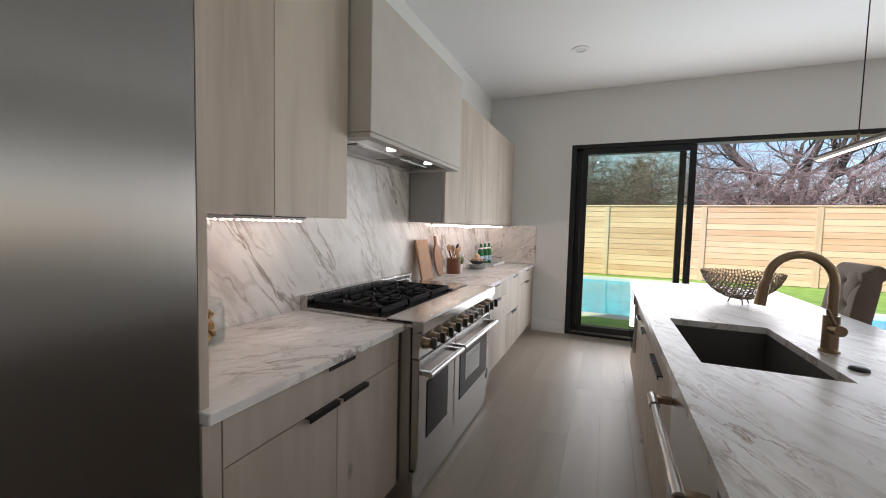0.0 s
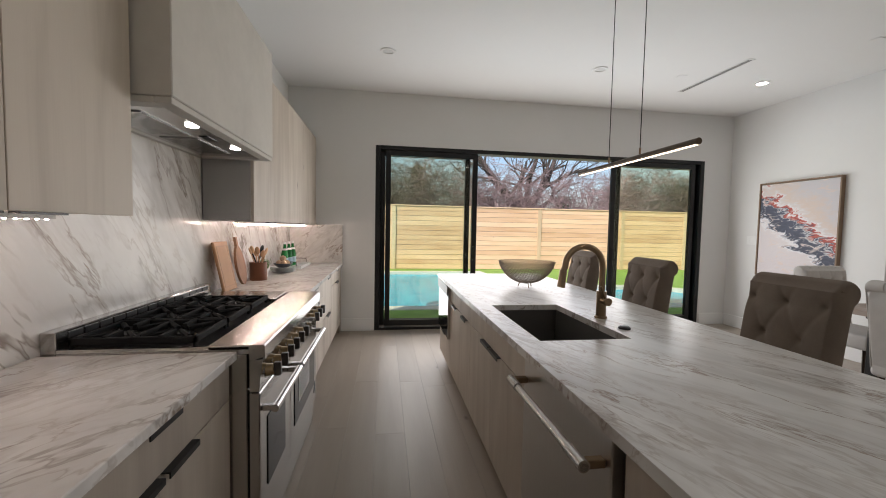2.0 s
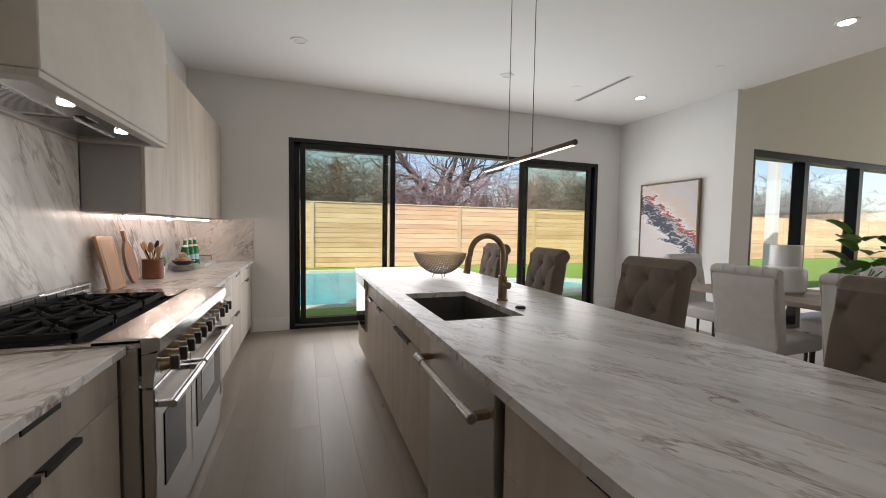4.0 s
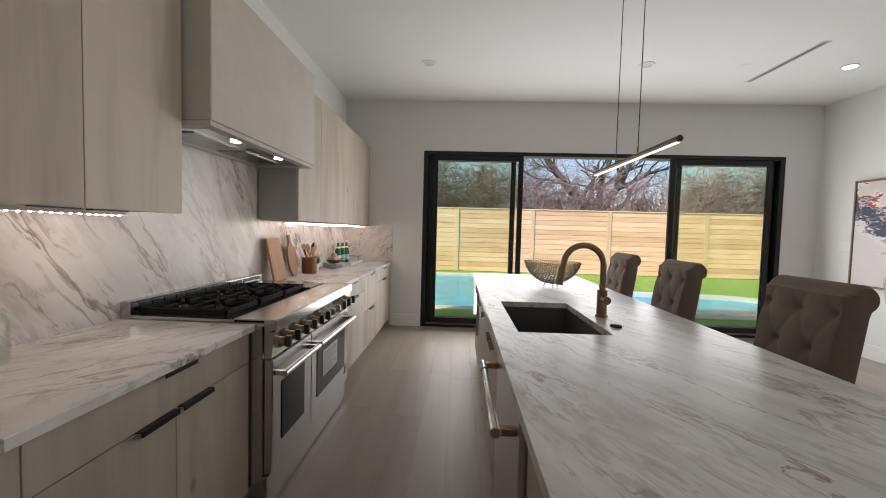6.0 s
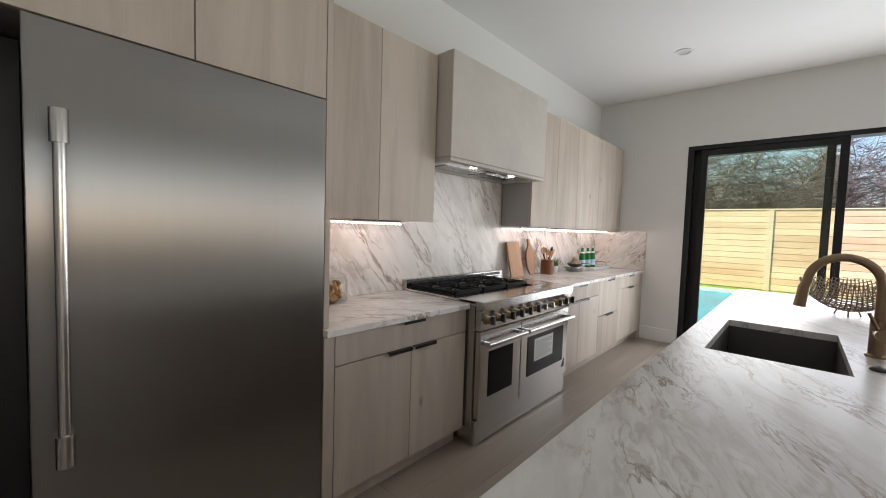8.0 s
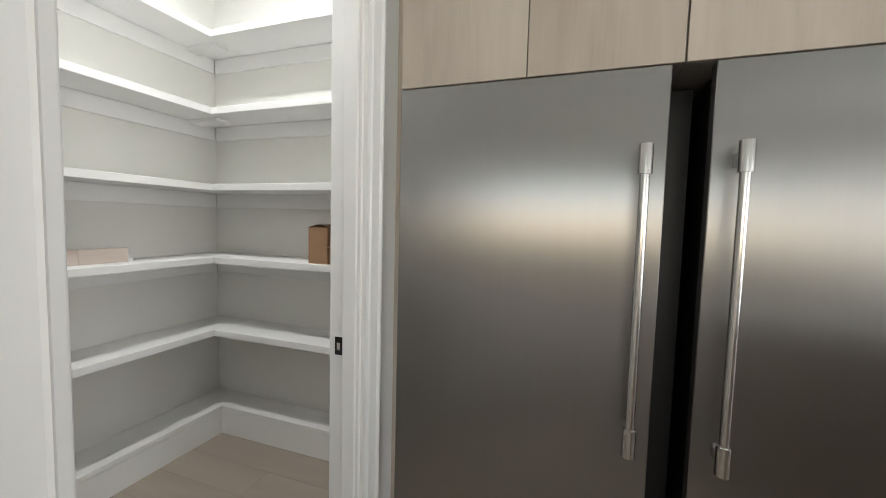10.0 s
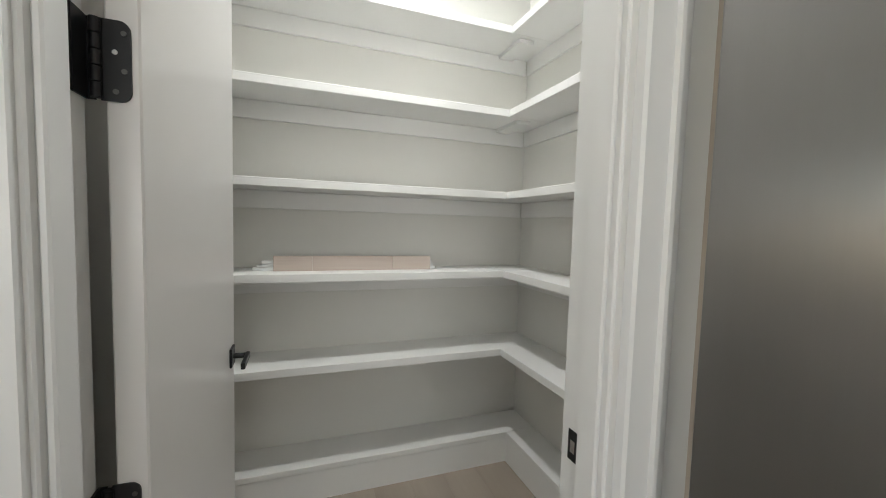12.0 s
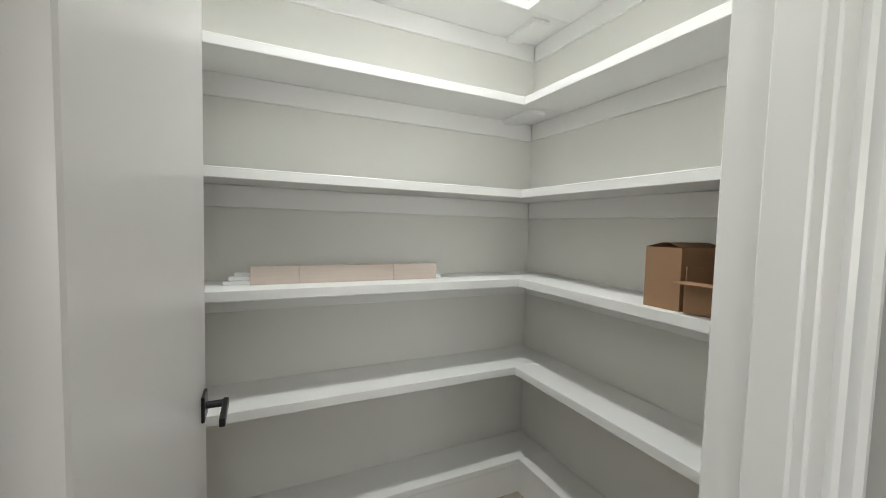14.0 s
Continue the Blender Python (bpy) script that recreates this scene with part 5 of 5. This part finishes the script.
def herb(cx, cy):
    p = thing("herb_pot", (cx, cy, CT), "small grassy herb in a white pot", "plant")
    part("pot", lathe([(0.001, 0), (0.032, 0), (0.042, 0.075), (0.036, 0.075), (0.034, 0.065), (0.001, 0.065)], (cx, cy, CT)), CERAMIC, p, smooth=True)
    rnd = random.Random(3)
    bm = bmesh.new()
    for i in range(110):
        a, r = rnd.uniform(0, 6.28), rnd.uniform(0, 0.03)
        f = Vector((cx + r * math.cos(a), cy + r * math.sin(a), CT + 0.06))
        h = f + Vector((rnd.uniform(-0.05, 0.05), rnd.uniform(-0.05, 0.05), rnd.uniform(0.07, 0.13)))
        s = Vector((math.cos(a), math.sin(a), 0)) * 0.003
        bm.faces.new([bm.verts.new(f - s), bm.verts.new(f + s), bm.verts.new(h)])
    part("blades", bm, LEAF, p, "tuft of green blades")


herb(0.12, 3.13)


def plates(cx, cy):
    for i in range(5):
        z = CT + 0.0005 + i * 0.0095
        solid("plate", lathe([(0.001, 0.004), (0.06, 0.004), (0.085, 0.006), (0.118, 0.016), (0.12, 0.019), (0.114, 0.019), (0.082, 0.0105), (0.001, 0.009)], (cx, cy, z)), CERAMIC, "white dinner plate in a stack on the counter", "plate", "stack of dinner plates", smooth=True)
    z = CT + 0.0005 + 5 * 0.0095 + 0.0005
    solid("bowl", lathe([(0.001, 0.0), (0.04, 0.0), (0.065, 0.014), (0.088, 0.042), (0.084, 0.044), (0.06, 0.02), (0.001, 0.008)], (cx, cy, z)), DARKBLUE, "dark blue-grey bowl on the stacked plates", "bowl", smooth=True)
    for dx, dy, dz in ((-0.035, 0.0, 0.042), (0.03, 0.022, 0.042), (0.015, -0.035, 0.042), (0.0, 0.0, 0.088)):
        bm = bmesh.new()
        bmesh.ops.create_icosphere(bm, subdivisions=3, radius=0.031)
        for v in bm.verts:
            v.co *= 1 + 0.05 * noise.noise(v.co * 90)
        bmesh.ops.translate(bm, verts=bm.verts[:], vec=(cx + dx, cy + dy, z + dz))
        solid("woven_ball", bm, RATTAN, "woven natural decorative ball in the bowl", "ornament", "decorative balls in the bowl", smooth=True)


DARKBLUE = material("dark_stoneware", (0.03, 0.035, 0.045), 0.35, vary=0.1)
RATTAN = material("rattan", (0.46, 0.33, 0.22), 0.8, vary=0.25, scale=60, bump=0.5, bump_scale=150)
plates(0.20, 3.47)


def tray(cx, cy):
    t = thing("tray", (cx, cy, CT), "white serving tray with dark metal handles", "tray")
    w, l = 0.12, 0.26
    part("base", box(cx - w, cy - l, CT + 0.0005, cx + w, cy + l, CT + 0.012, 0.003), CERAMIC, t)
    part("rim", boxes((cx - w, cy - l, CT + 0.012, cx - w + 0.006, cy + l, CT + 0.032), (cx + w - 0.006, cy - l, CT + 0.012, cx + w, cy + l, CT + 0.032), (cx - w + 0.006, cy - l, CT + 0.012, cx + w - 0.006, cy - l + 0.006, CT + 0.032), (cx - w + 0.006, cy + l - 0.006, CT + 0.012, cx + w - 0.006, cy + l, CT + 0.032)), CERAMIC, t)
    for s in (-1, 1):
        y = cy + s * (l + 0.001)
        part("handle", tube([(cx - 0.07, y, CT + 0.03), (cx - 0.07, y, CT + 0.075), (cx, y, CT + 0.078), (cx + 0.07, y, CT + 0.075), (cx + 0.07, y, CT + 0.03)], 0.005, seg=8), DARKST, t, "dark metal handle", smooth=True)


tray(0.19, 4.03)


def bottle(cx, cy):
    z = CT + 0.0125
    b = thing("bottle", (cx, cy, z), "green glass water bottle with a pale blue label on the tray", "bottle", "water bottles on the tray")
    part("glass", lathe([(0.001, 0.0), (0.034, 0.0), (0.037, 0.006), (0.037, 0.135), (0.030, 0.175), (0.015, 0.215), (0.0125, 0.255), (0.001, 0.255)], (cx, cy, z)), GREENGL, b, "green glass body", smooth=True)
    part("label", lathe([(0.0375, 0.03), (0.0375, 0.10)], (cx, cy, z)), LABELB, b, "pale blue paper label", smooth=True)
    part("neck_label", lathe([(0.0295, 0.182), (0.0215, 0.202)], (cx, cy, z)), PAPER, b, "pale neck label", smooth=True)
    part("cap", lathe([(0.0135, 0.248), (0.0145, 0.25), (0.0145, 0.272), (0.001, 0.273)], (cx, cy, z)), CERAMIC, b, "pale screw cap", smooth=True)


GREENGL = material("green_glass", (0.012, 0.16, 0.035), 0.08, vary=0.05)
LABELB = material("pale_blue_label", (0.38, 0.58, 0.66), 0.6, vary=0.05)
for x, y in ((0.12, 3.86), (0.13, 4.0), (0.14, 4.13)):
    bottle(x, y)


def cookie_jar(cx, cy):
    j = thing("glass_jar", (cx, cy, CT), "clear glass lidded jar of round golden cookies", "jar")
    part("glass", lathe([(0.001, 0.001), (0.078, 0.001), (0.084, 0.01), (0.084, 0.125), (0.075, 0.145), (0.070, 0.15), (0.067, 0.15), (0.072, 0.142), (0.080, 0.124), (0.080, 0.012), (0.001, 0.008)], (cx, cy, CT)), JARGL, j, smooth=True)
    part("lid", lathe([(0.072, 0.151), (0.078, 0.154), (0.07, 0.166), (0.02, 0.178), (0.012, 0.186), (0.02, 0.196), (0.018, 0.208), (0.001, 0.212)], (cx, cy, CT)), JARGL, j, "clear glass knobbed lid", smooth=True)
    rnd = random.Random(5)
    for k in range(15):
        a, r = k * 2.4, 0.02 + 0.035 * ((k * 7) % 5) / 4
        bm = lathe([(0.001, 0.0), (0.022, 0.0), (0.026, 0.006), (0.022, 0.012), (0.001, 0.013)], (0, 0, 0), seg=14)
        bm.transform(pose(cx + r * math.cos(a), cy + r * math.sin(a), CT + 0.022 + 0.0058 * k, rnd.uniform(-60, 60), rnd.uniform(-60, 60), 0))
        solid("cookie", bm, COOKIE, "round golden cookie in the glass jar", "cookie", "cookies in the jar", smooth=True)


JARGL = glass("jar_glass", (0.95, 0.96, 0.95), 0.02)
COOKIE = material("cookie_gold", (0.60, 0.36, 0.15), 0.8, vary=0.2, scale=40)
cookie_jar(0.13, 0.36)


# ---- outdoors ----
GZ = -0.10


def pool_outline(o):
    """The pool's edge, o metres outside the water: a broad part and a narrow one with a rounded end."""
    pts = [(-9.0 - o, 6.65 - o), (7.6, 6.45 - o)]
    for i in range(1, 10):
        a = -math.pi / 2 + math.pi * i / 10
        pts.append((7.6 + (1.15 + o) * math.cos(a), 7.6 + (1.15 + o) * math.sin(a)))
    pts += [(7.6, 8.75 + o), (4.9 + o, 8.9 + o), (4.3 + o, 9.5 + o), (4.1 + o, 12.0 + o), (-9.0 - o, 12.0 + o)]
    return pts


def flat_ring(inner, outer, z0, z1):
    bm = bmesh.new()
    a = [bm.verts.new((*p, z1)) for p in inner]
    b = [bm.verts.new((*p, z1)) for p in outer]
    c = [bm.verts.new((*p, z0)) for p in inner]
    d = [bm.verts.new((*p, z0)) for p in outer]
    n = len(a)
    for i in range(n):
        j = (i + 1) % n
        bm.faces.new((a[i], b[i], b[j], a[j])), bm.faces.new((b[i], d[i], d[j], b[j])), bm.faces.new((a[j], c[j], c[i], a[i]))
    bmesh.ops.recalc_face_normals(bm, faces=bm.faces[:])
    return bm


def ground():
    """One sheet to the horizon, open where the pool is."""
    bm = bmesh.new()
    inner = pool_outline(0.30)
    far = []
    for x, y in inner:
        d = Vector((x - 1, y - 9, 0)).normalized()
        far.append((1 + d.x * 900, 9 + d.y * 900))
    a = [bm.verts.new((*p, GZ)) for p in inner]
    b = [bm.verts.new((*p, GZ)) for p in far]
    for i in range(len(a)):
        j = (i + 1) % len(a)
        bm.faces.new((a[i], b[i], b[j], a[j]))
    bmesh.ops.recalc_face_normals(bm, faces=bm.faces[:])
    for f in bm.faces:
        if f.normal.z < 0:
            f.normal_flip()
    return bm


solid("ground", ground(), GRASS, "bright green artificial turf lawn", "lawn", kind="structure")
solid("pool_coping", flat_ring(pool_outline(0.0), pool_outline(0.31), GZ - 0.2, GZ + 0.012), CONC, "pale concrete coping round the pool", "coping", kind="structure")
BASIN = material("pool_plaster", (0.30, 0.62, 0.70), 0.7, vary=0.06, scale=2)


def water_material():
    m = bpy.data.materials.new("pool_water")
    m.use_nodes = True
    N, L = m.node_tree.nodes, m.node_tree.links
    b = N["Principled BSDF"]
    tc = N.new("ShaderNodeTexCoord")
    n = N.new("ShaderNodeTexNoise")
    n.inputs["Scale"].default_value, n.inputs["Detail"].default_value = 3.0, 4
    r = N.new("ShaderNodeValToRGB")
    r.color_ramp.elements[0].position, r.color_ramp.elements[1].position = 0.35, 0.7
    r.color_ramp.elements[0].color, r.color_ramp.elements[1].color = (0.0, 0.31, 0.52, 1), (0.01, 0.54, 0.80, 1)
    L.new(tc.outputs["Object"], n.inputs["Vector"]), L.new(n.outputs["Fac"], r.inputs[0]), L.new(r.outputs[0], b.inputs["Base Color"])
    b.inputs["Roughness"].default_value = 0.12
    b.inputs["Specular IOR Level"].default_value = 0.10
    bp = N.new("ShaderNodeBump")
    bp.inputs["Strength"].default_value, bp.inputs["Distance"].default_value = 0.25, 0.03
    L.new(n.outputs["Fac"], bp.inputs["Height"]), L.new(bp.outputs[0], b.inputs["Normal"])
    return m


bm = bmesh.new()
bm.faces.new([bm.verts.new((*p, GZ - 0.07)) for p in pool_outline(0.002)])
bmesh.ops.triangulate(bm, faces=bm.faces[:])
for f in bm.faces:
    f.normal_update()
    if f.normal.z < 0:
        f.normal_flip()
solid("water", bm, water_material(), "turquoise swimming pool water", "pool", kind="structure")

# fence of level boards between posts
FENCE_Y, FZ = 13.0, GZ


def fence():
    f = thing("fence", (6, FENCE_Y, FZ), "tall fence of level pine boards between pine posts", "fence")
    xs = [-3.9, -1.2, 1.48, 4.12, 6.77, 10.08, 12.7, 15.1, 17.8, 20.5, 23.2, 25.9, 28.6, 31.3, 34.0, 36.7, 39.4, 42.1]
    rows = 13
    h = 2.20 / rows
    shared = {}
    for a, b in zip(xs, xs[1:]):
        w = round(b - a, 3)
        for r in range(rows):
            key = w
            if key not in shared:
                bm = box(0, 0, 0, w - 0.004, 0.022, h - 0.009, 0.004)
                shared[key] = finish(bm, "board", FENCEW)
            ob = new("board", shared[key])
            ob.parent = f
            ob.location = (a + 0.002 - 6, 0.0 + 0.003 * ((r * 7 + int(a * 3)) % 3), 0.015 + r * h)
    for x in xs:
        part("post", box(x - 0.07, FENCE_Y - 0.035, FZ, x + 0.07, FENCE_Y - 0.004, FZ + 2.2, 0.004), POSTW, f, "upright pine post")
    part("cap", boxes((xs[0], FENCE_Y - 0.03, FZ + 2.215, xs[-1], FENCE_Y + 0.05, FZ + 2.245)), FENCEW, f, "flat top board")


POSTW = wood("post_pine", (0.55, 0.38, 0.24), (0.74, 0.56, 0.40), "z", rough=0.8, ring=6.0, per_object=0.3)
fence()
solid("patio_column", box(11.75, 5.40, GZ, 11.95, 5.60, 3.2, 0.01), TRIM, "white square patio column", "column")


# ---- trees ----
def grow(bm, rnd, start, way, length, radius, depth, tips, spread=0.5, seg=5, lift=0.08):
    """A limb that tapers, wanders and forks."""
    n = max(3, int(length / 0.35))
    pts, rad, p, d = [start], [radius], start.copy(), way.normalized()
    for i in range(n):
        d = (d + Vector((rnd.gauss(0, 0.16), rnd.gauss(0, 0.16), rnd.gauss(0, 0.12) + lift))).normalized()
        p = p + d * (length / n)
        pts.append(p.copy())
        rad.append(radius * (1 - 0.55 * (i + 1) / n))
    tube(pts, radius, bm=bm, seg=seg, radii=rad)
    tips.append((p.copy(), d.copy()))
    if depth > 0:
        for k in range(rnd.randint(3, 4) if depth > 1 else rnd.randint(3, 5)):
            i = rnd.randint(n // 3, n)
            side = d.orthogonal().normalized()
            side.rotate(Matrix.Rotation(rnd.uniform(0, 6.28), 3, d))
            nd = (pts[min(i, n)] - pts[min(i, n) - 1]).normalized() + side * rnd.uniform(spread, spread * 2.2)
            grow(bm, rnd, pts[i], nd, length * rnd.uniform(0.5, 0.75), rad[i] * rnd.uniform(0.45, 0.65), depth - 1, tips, spread, 4 if depth < 3 else seg, lift)


def bare_tree(x, y, height, girth, seed, limbs, mat, label, depth=4, fork=0.28):
    rnd = random.Random(seed)
    t = thing("tree", (x, y, GZ), label, "tree", "trees behind the fence")
    bm = bmesh.new()
    tips = []
    base = Vector((x, y, GZ))
    top = base + Vector((rnd.uniform(-0.2, 0.2), 0, height * fork))
    tube([base, base + Vector((0.05, 0, height * fork * 0.5)), top], girth, bm=bm, seg=8, radii=[girth * 1.25, girth, girth * 0.85])
    part("trunk", bm, mat, t, "rough dark trunk", smooth=True)
    bm = bmesh.new()
    for k in range(limbs):
        a = 2 * math.pi * k / limbs + rnd.uniform(-0.4, 0.4)
        grow(bm, rnd, top - Vector((0, 0, 0.15)), Vector((math.cos(a), 0.6 * math.sin(a), rnd.uniform(0.55, 1.3))), height * rnd.uniform(0.3, 0.45), girth * 0.55, depth, tips)
    part("crown", bm, mat, t, "bare forking limbs and twigs")
    return t, tips


BARK = material("bark", (0.05, 0.041, 0.035), 0.9, vary=0.3, scale=12, bump=0.6, bump_scale=40)
TWIG = material("twig", (0.15, 0.122, 0.10), 0.9, vary=0.25, scale=4)
# Paler, pinker copy of the twig colour: sunlight painted onto the middle trees.
TWIGP = material("sunlit_twig", (0.30, 0.215, 0.215), 0.9, vary=0.25, scale=4)
EVERG = material("evergreen", (0.055, 0.085, 0.03), 0.8, vary=0.4, scale=2)


def dark_oak():
    """The big tree: dark limbs that sweep low to one side."""
    rnd = random.Random(21)
    t = thing("tree", (8.2, 17.5, GZ), "large bare oak with dark sweeping limbs behind the fence", "tree", "trees behind the fence")
    bm = bmesh.new()
    base = Vector((8.2, 17.5, GZ))
    tube([base, base + Vector((-0.05, 0, 1.2)), base + Vector((-0.2, 0, 2.3))], 0.3, bm=bm, seg=10, radii=[0.50, 0.42, 0.38])
    part("trunk", bm, BARK, t, "thick dark trunk", smooth=True)
    bm, tips = bmesh.new(), []
    fork = base + Vector((-0.2, 0, 2.2))
    for way, L, r in (((-1.0, 0.0, 0.85), 3.9, 0.25), ((-0.25, 0.1, 1.0), 3.4, 0.19), ((0.5, -0.1, 1.0), 3.4, 0.22), ((1.0, 0.1, 0.7), 3.2, 0.16), ((-1.2, -0.2, 0.40), 4.0, 0.15), ((-0.7, 0.2, 1.1), 3.4, 0.16)):
        grow(bm, rnd, fork, Vector(way), L, r, 4, tips, 0.55, 7, 0.02)
    part("crown", bm, BARK, t, "dark forking limbs")


dark_oak()
_r = random.Random(2)
for i in range(17):
    x = -7.0 + i * 2.9 + _r.uniform(-0.6, 0.6)
    bare_tree(x, 19.0 + _r.uniform(-1.5, 3), _r.uniform(6.0, 8.5), 0.085, 40 + i, 5, TWIGP if 4 < x < 14 else TWIG, "bare winter tree with a haze of thin twigs", 4, 0.2)


def thicket(x, y, w, h, seed, mat):
    """A thicket of fine bare stems."""
    rnd = random.Random(seed)
    t = thing("shrub", (x, y, GZ), "thicket of bare winter stems behind the fence", "shrub", "bare thickets behind the fence")
    verts, faces = [], []

    def stick(a, b, r):
        d = (b - a).normalized()
        s, n = d.orthogonal().normalized(), len(verts)
        q = d.cross(s)
        for p, k in ((a, r), (b, r * 0.4)):
            verts.extend((p + s * k - Vector((x, y, GZ)), p + (-0.5 * s + 0.87 * q) * k - Vector((x, y, GZ)), p + (-0.5 * s - 0.87 * q) * k - Vector((x, y, GZ))))
        faces.extend(((n, n + 1, n + 4, n + 3), (n + 1, n + 2, n + 5, n + 4), (n + 2, n, n + 3, n + 5)))

    for k in range(38):
        p = Vector((x + rnd.uniform(-w, w), y + rnd.uniform(-0.8, 0.8), GZ))
        d = Vector((rnd.gauss(0, 0.25), rnd.gauss(0, 0.15), 1))
        L = h * rnd.uniform(0.6, 1.0)
        for j in range(6):
            e = p + d.normalized() * (L / 6)
            stick(p, e, 0.022 * (1 - j / 7))
            for m in range(5):
                f = Vector((rnd.gauss(0, 1), rnd.gauss(0, 0.6), rnd.uniform(0, 1.0))).normalized()
                g = e + f * rnd.uniform(0.3, 0.8)
                stick(e, g, 0.009)
                for o in range(3):
                    f2 = (f + Vector((rnd.gauss(0, 0.7), rnd.gauss(0, 0.5), rnd.gauss(0, 0.5)))).normalized()
                    stick(e + (g - e) * rnd.random(), g + f2 * rnd.uniform(0.15, 0.45), 0.0055)
            p = e
            d += Vector((rnd.gauss(0, 0.18), rnd.gauss(0, 0.1), 0))
    me = bpy.data.meshes.new("stems")
    me.from_pydata([tuple(v) for v in verts], [], faces)
    me.materials.append(mat)
    ob = new("stem_mass", me)
    ob.parent = t
    tagged(ob, "tangle of fine bare stems", kind="stuff")


for i in range(18):
    x = -5.5 + i * 2.5
    thicket(x, 15.2 + (i % 3) * 0.5, 1.5, _r.uniform(3.0, 4.6) + (0.8 if x < 4.5 or x > 9.5 else 0), 70 + i, TWIGP if 4 < x < 14 else TWIG)

for i in range(9):
    thicket(-4.0 + i * 2.2 + (6.5 if i > 4 else 0), 16.9 + (i % 2) * 0.6, 1.6, 4.2 + 0.5 * (i % 3), 170 + i, TWIG)


def evergreen(x, y, w, h, seed, z0=0.0):
    rnd = random.Random(seed)
    t = thing("shrub", (x, y, GZ), "dense dark evergreen shrub behind the fence", "shrub", "evergreens behind the fence")
    bm = bmesh.new()
    tube([(x, y, GZ), (x, y, GZ + h * 0.6)], 0.06, bm=bm, seg=6)
    part("trunk", bm, BARK, t)
    verts, faces = [], []
    for i in range(3200):
        u, v = rnd.uniform(0, 6.28), rnd.random()
        rr = w * (0.35 + 0.65 * rnd.random()) * (1 - 0.75 * v) * (0.8 + 0.35 * math.sin(3 * u + seed) * math.sin(7 * v))
        c = Vector((x + rr * math.cos(u), y + rr * math.sin(u), GZ + z0 + h * (0.12 + 0.88 * v)))
        d = Vector((rnd.gauss(0, 1), rnd.gauss(0, 1), rnd.gauss(0, 1))).normalized()
        s = d.orthogonal().normalized()
        n = len(verts)
        k = rnd.uniform(0.06, 0.13)
        verts += [c - s * k * 0.35, c + s * k * 0.35, c + d * k * 1.6]
        faces.append((n, n + 1, n + 2))
    me = bpy.data.meshes.new("crown")
    me.from_pydata([tuple(q - Vector((x, y, GZ))) for q in verts], [], faces)
    me.materials.append(EVERG)
    ob = new("crown", me)
    ob.parent = t
    tagged(ob, "dense dark green foliage")


for x, y, w, h, s in ((2.7, 18.2, 1.2, 4.4, 1), (12.0, 16.8, 1.8, 3.6, 12), (15.5, 16.8, 1.9, 3.8, 13), (-1.5, 18.5, 1.3, 3.4, 2), (6.2, 18.3, 1.6, 3.0, 3), (10.3, 18.6, 1.9, 3.2, 4), (13.5, 18.0, 1.8, 3.6, 5), (18.5, 17.5, 2.2, 3.9, 6), (23.5, 17.2, 2.2, 3.8, 7), (27.5, 17.4, 2.4, 4.2, 8), (33, 17.4, 2.6, 4.0, 9)):
    evergreen(x, y, w, h, s)


# ---- floor planks ----
def planks():
    fl = bpy.data.objects["floor"]
    rnd = random.Random(11)
    w = 0.19
    shared = {}
    k = 0
    for i in range(33):
        x = 0.002 + i * w
        y = -4.9 + rnd.uniform(-1.8, 0)
        while y < ROOM_Y + 0.05:
            L = rnd.choice((1.6, 1.9, 2.2))
            a, b = max(y, -4.98), min(y + L, ROOM_Y + 0.05)
            if b - a > 0.1:
                key = round(b - a, 3)
                if key not in shared:
                    shared[key] = finish(box(0, 0, 0, w - 0.0008, key - 0.0008, 0.012, 0.0005), "plank", OAKF)
                ob = new("plank", shared[key])
                ob.parent = fl
                ob.location = Vector((x, a, -0.0118)) - fl.location
                k += 1
            y += L
    bm = bmesh.new()
    for i in range(30):
        x = 0.002 + (33 + i) * w
        box(x, -4.98, -0.0118, x + w - 0.0012, 2.68, 0.0002, bm=bm)
    ob = part("far_planks", bm, OAKF, fl)
    tagged(ob, kind="stuff")
    return k


planks()
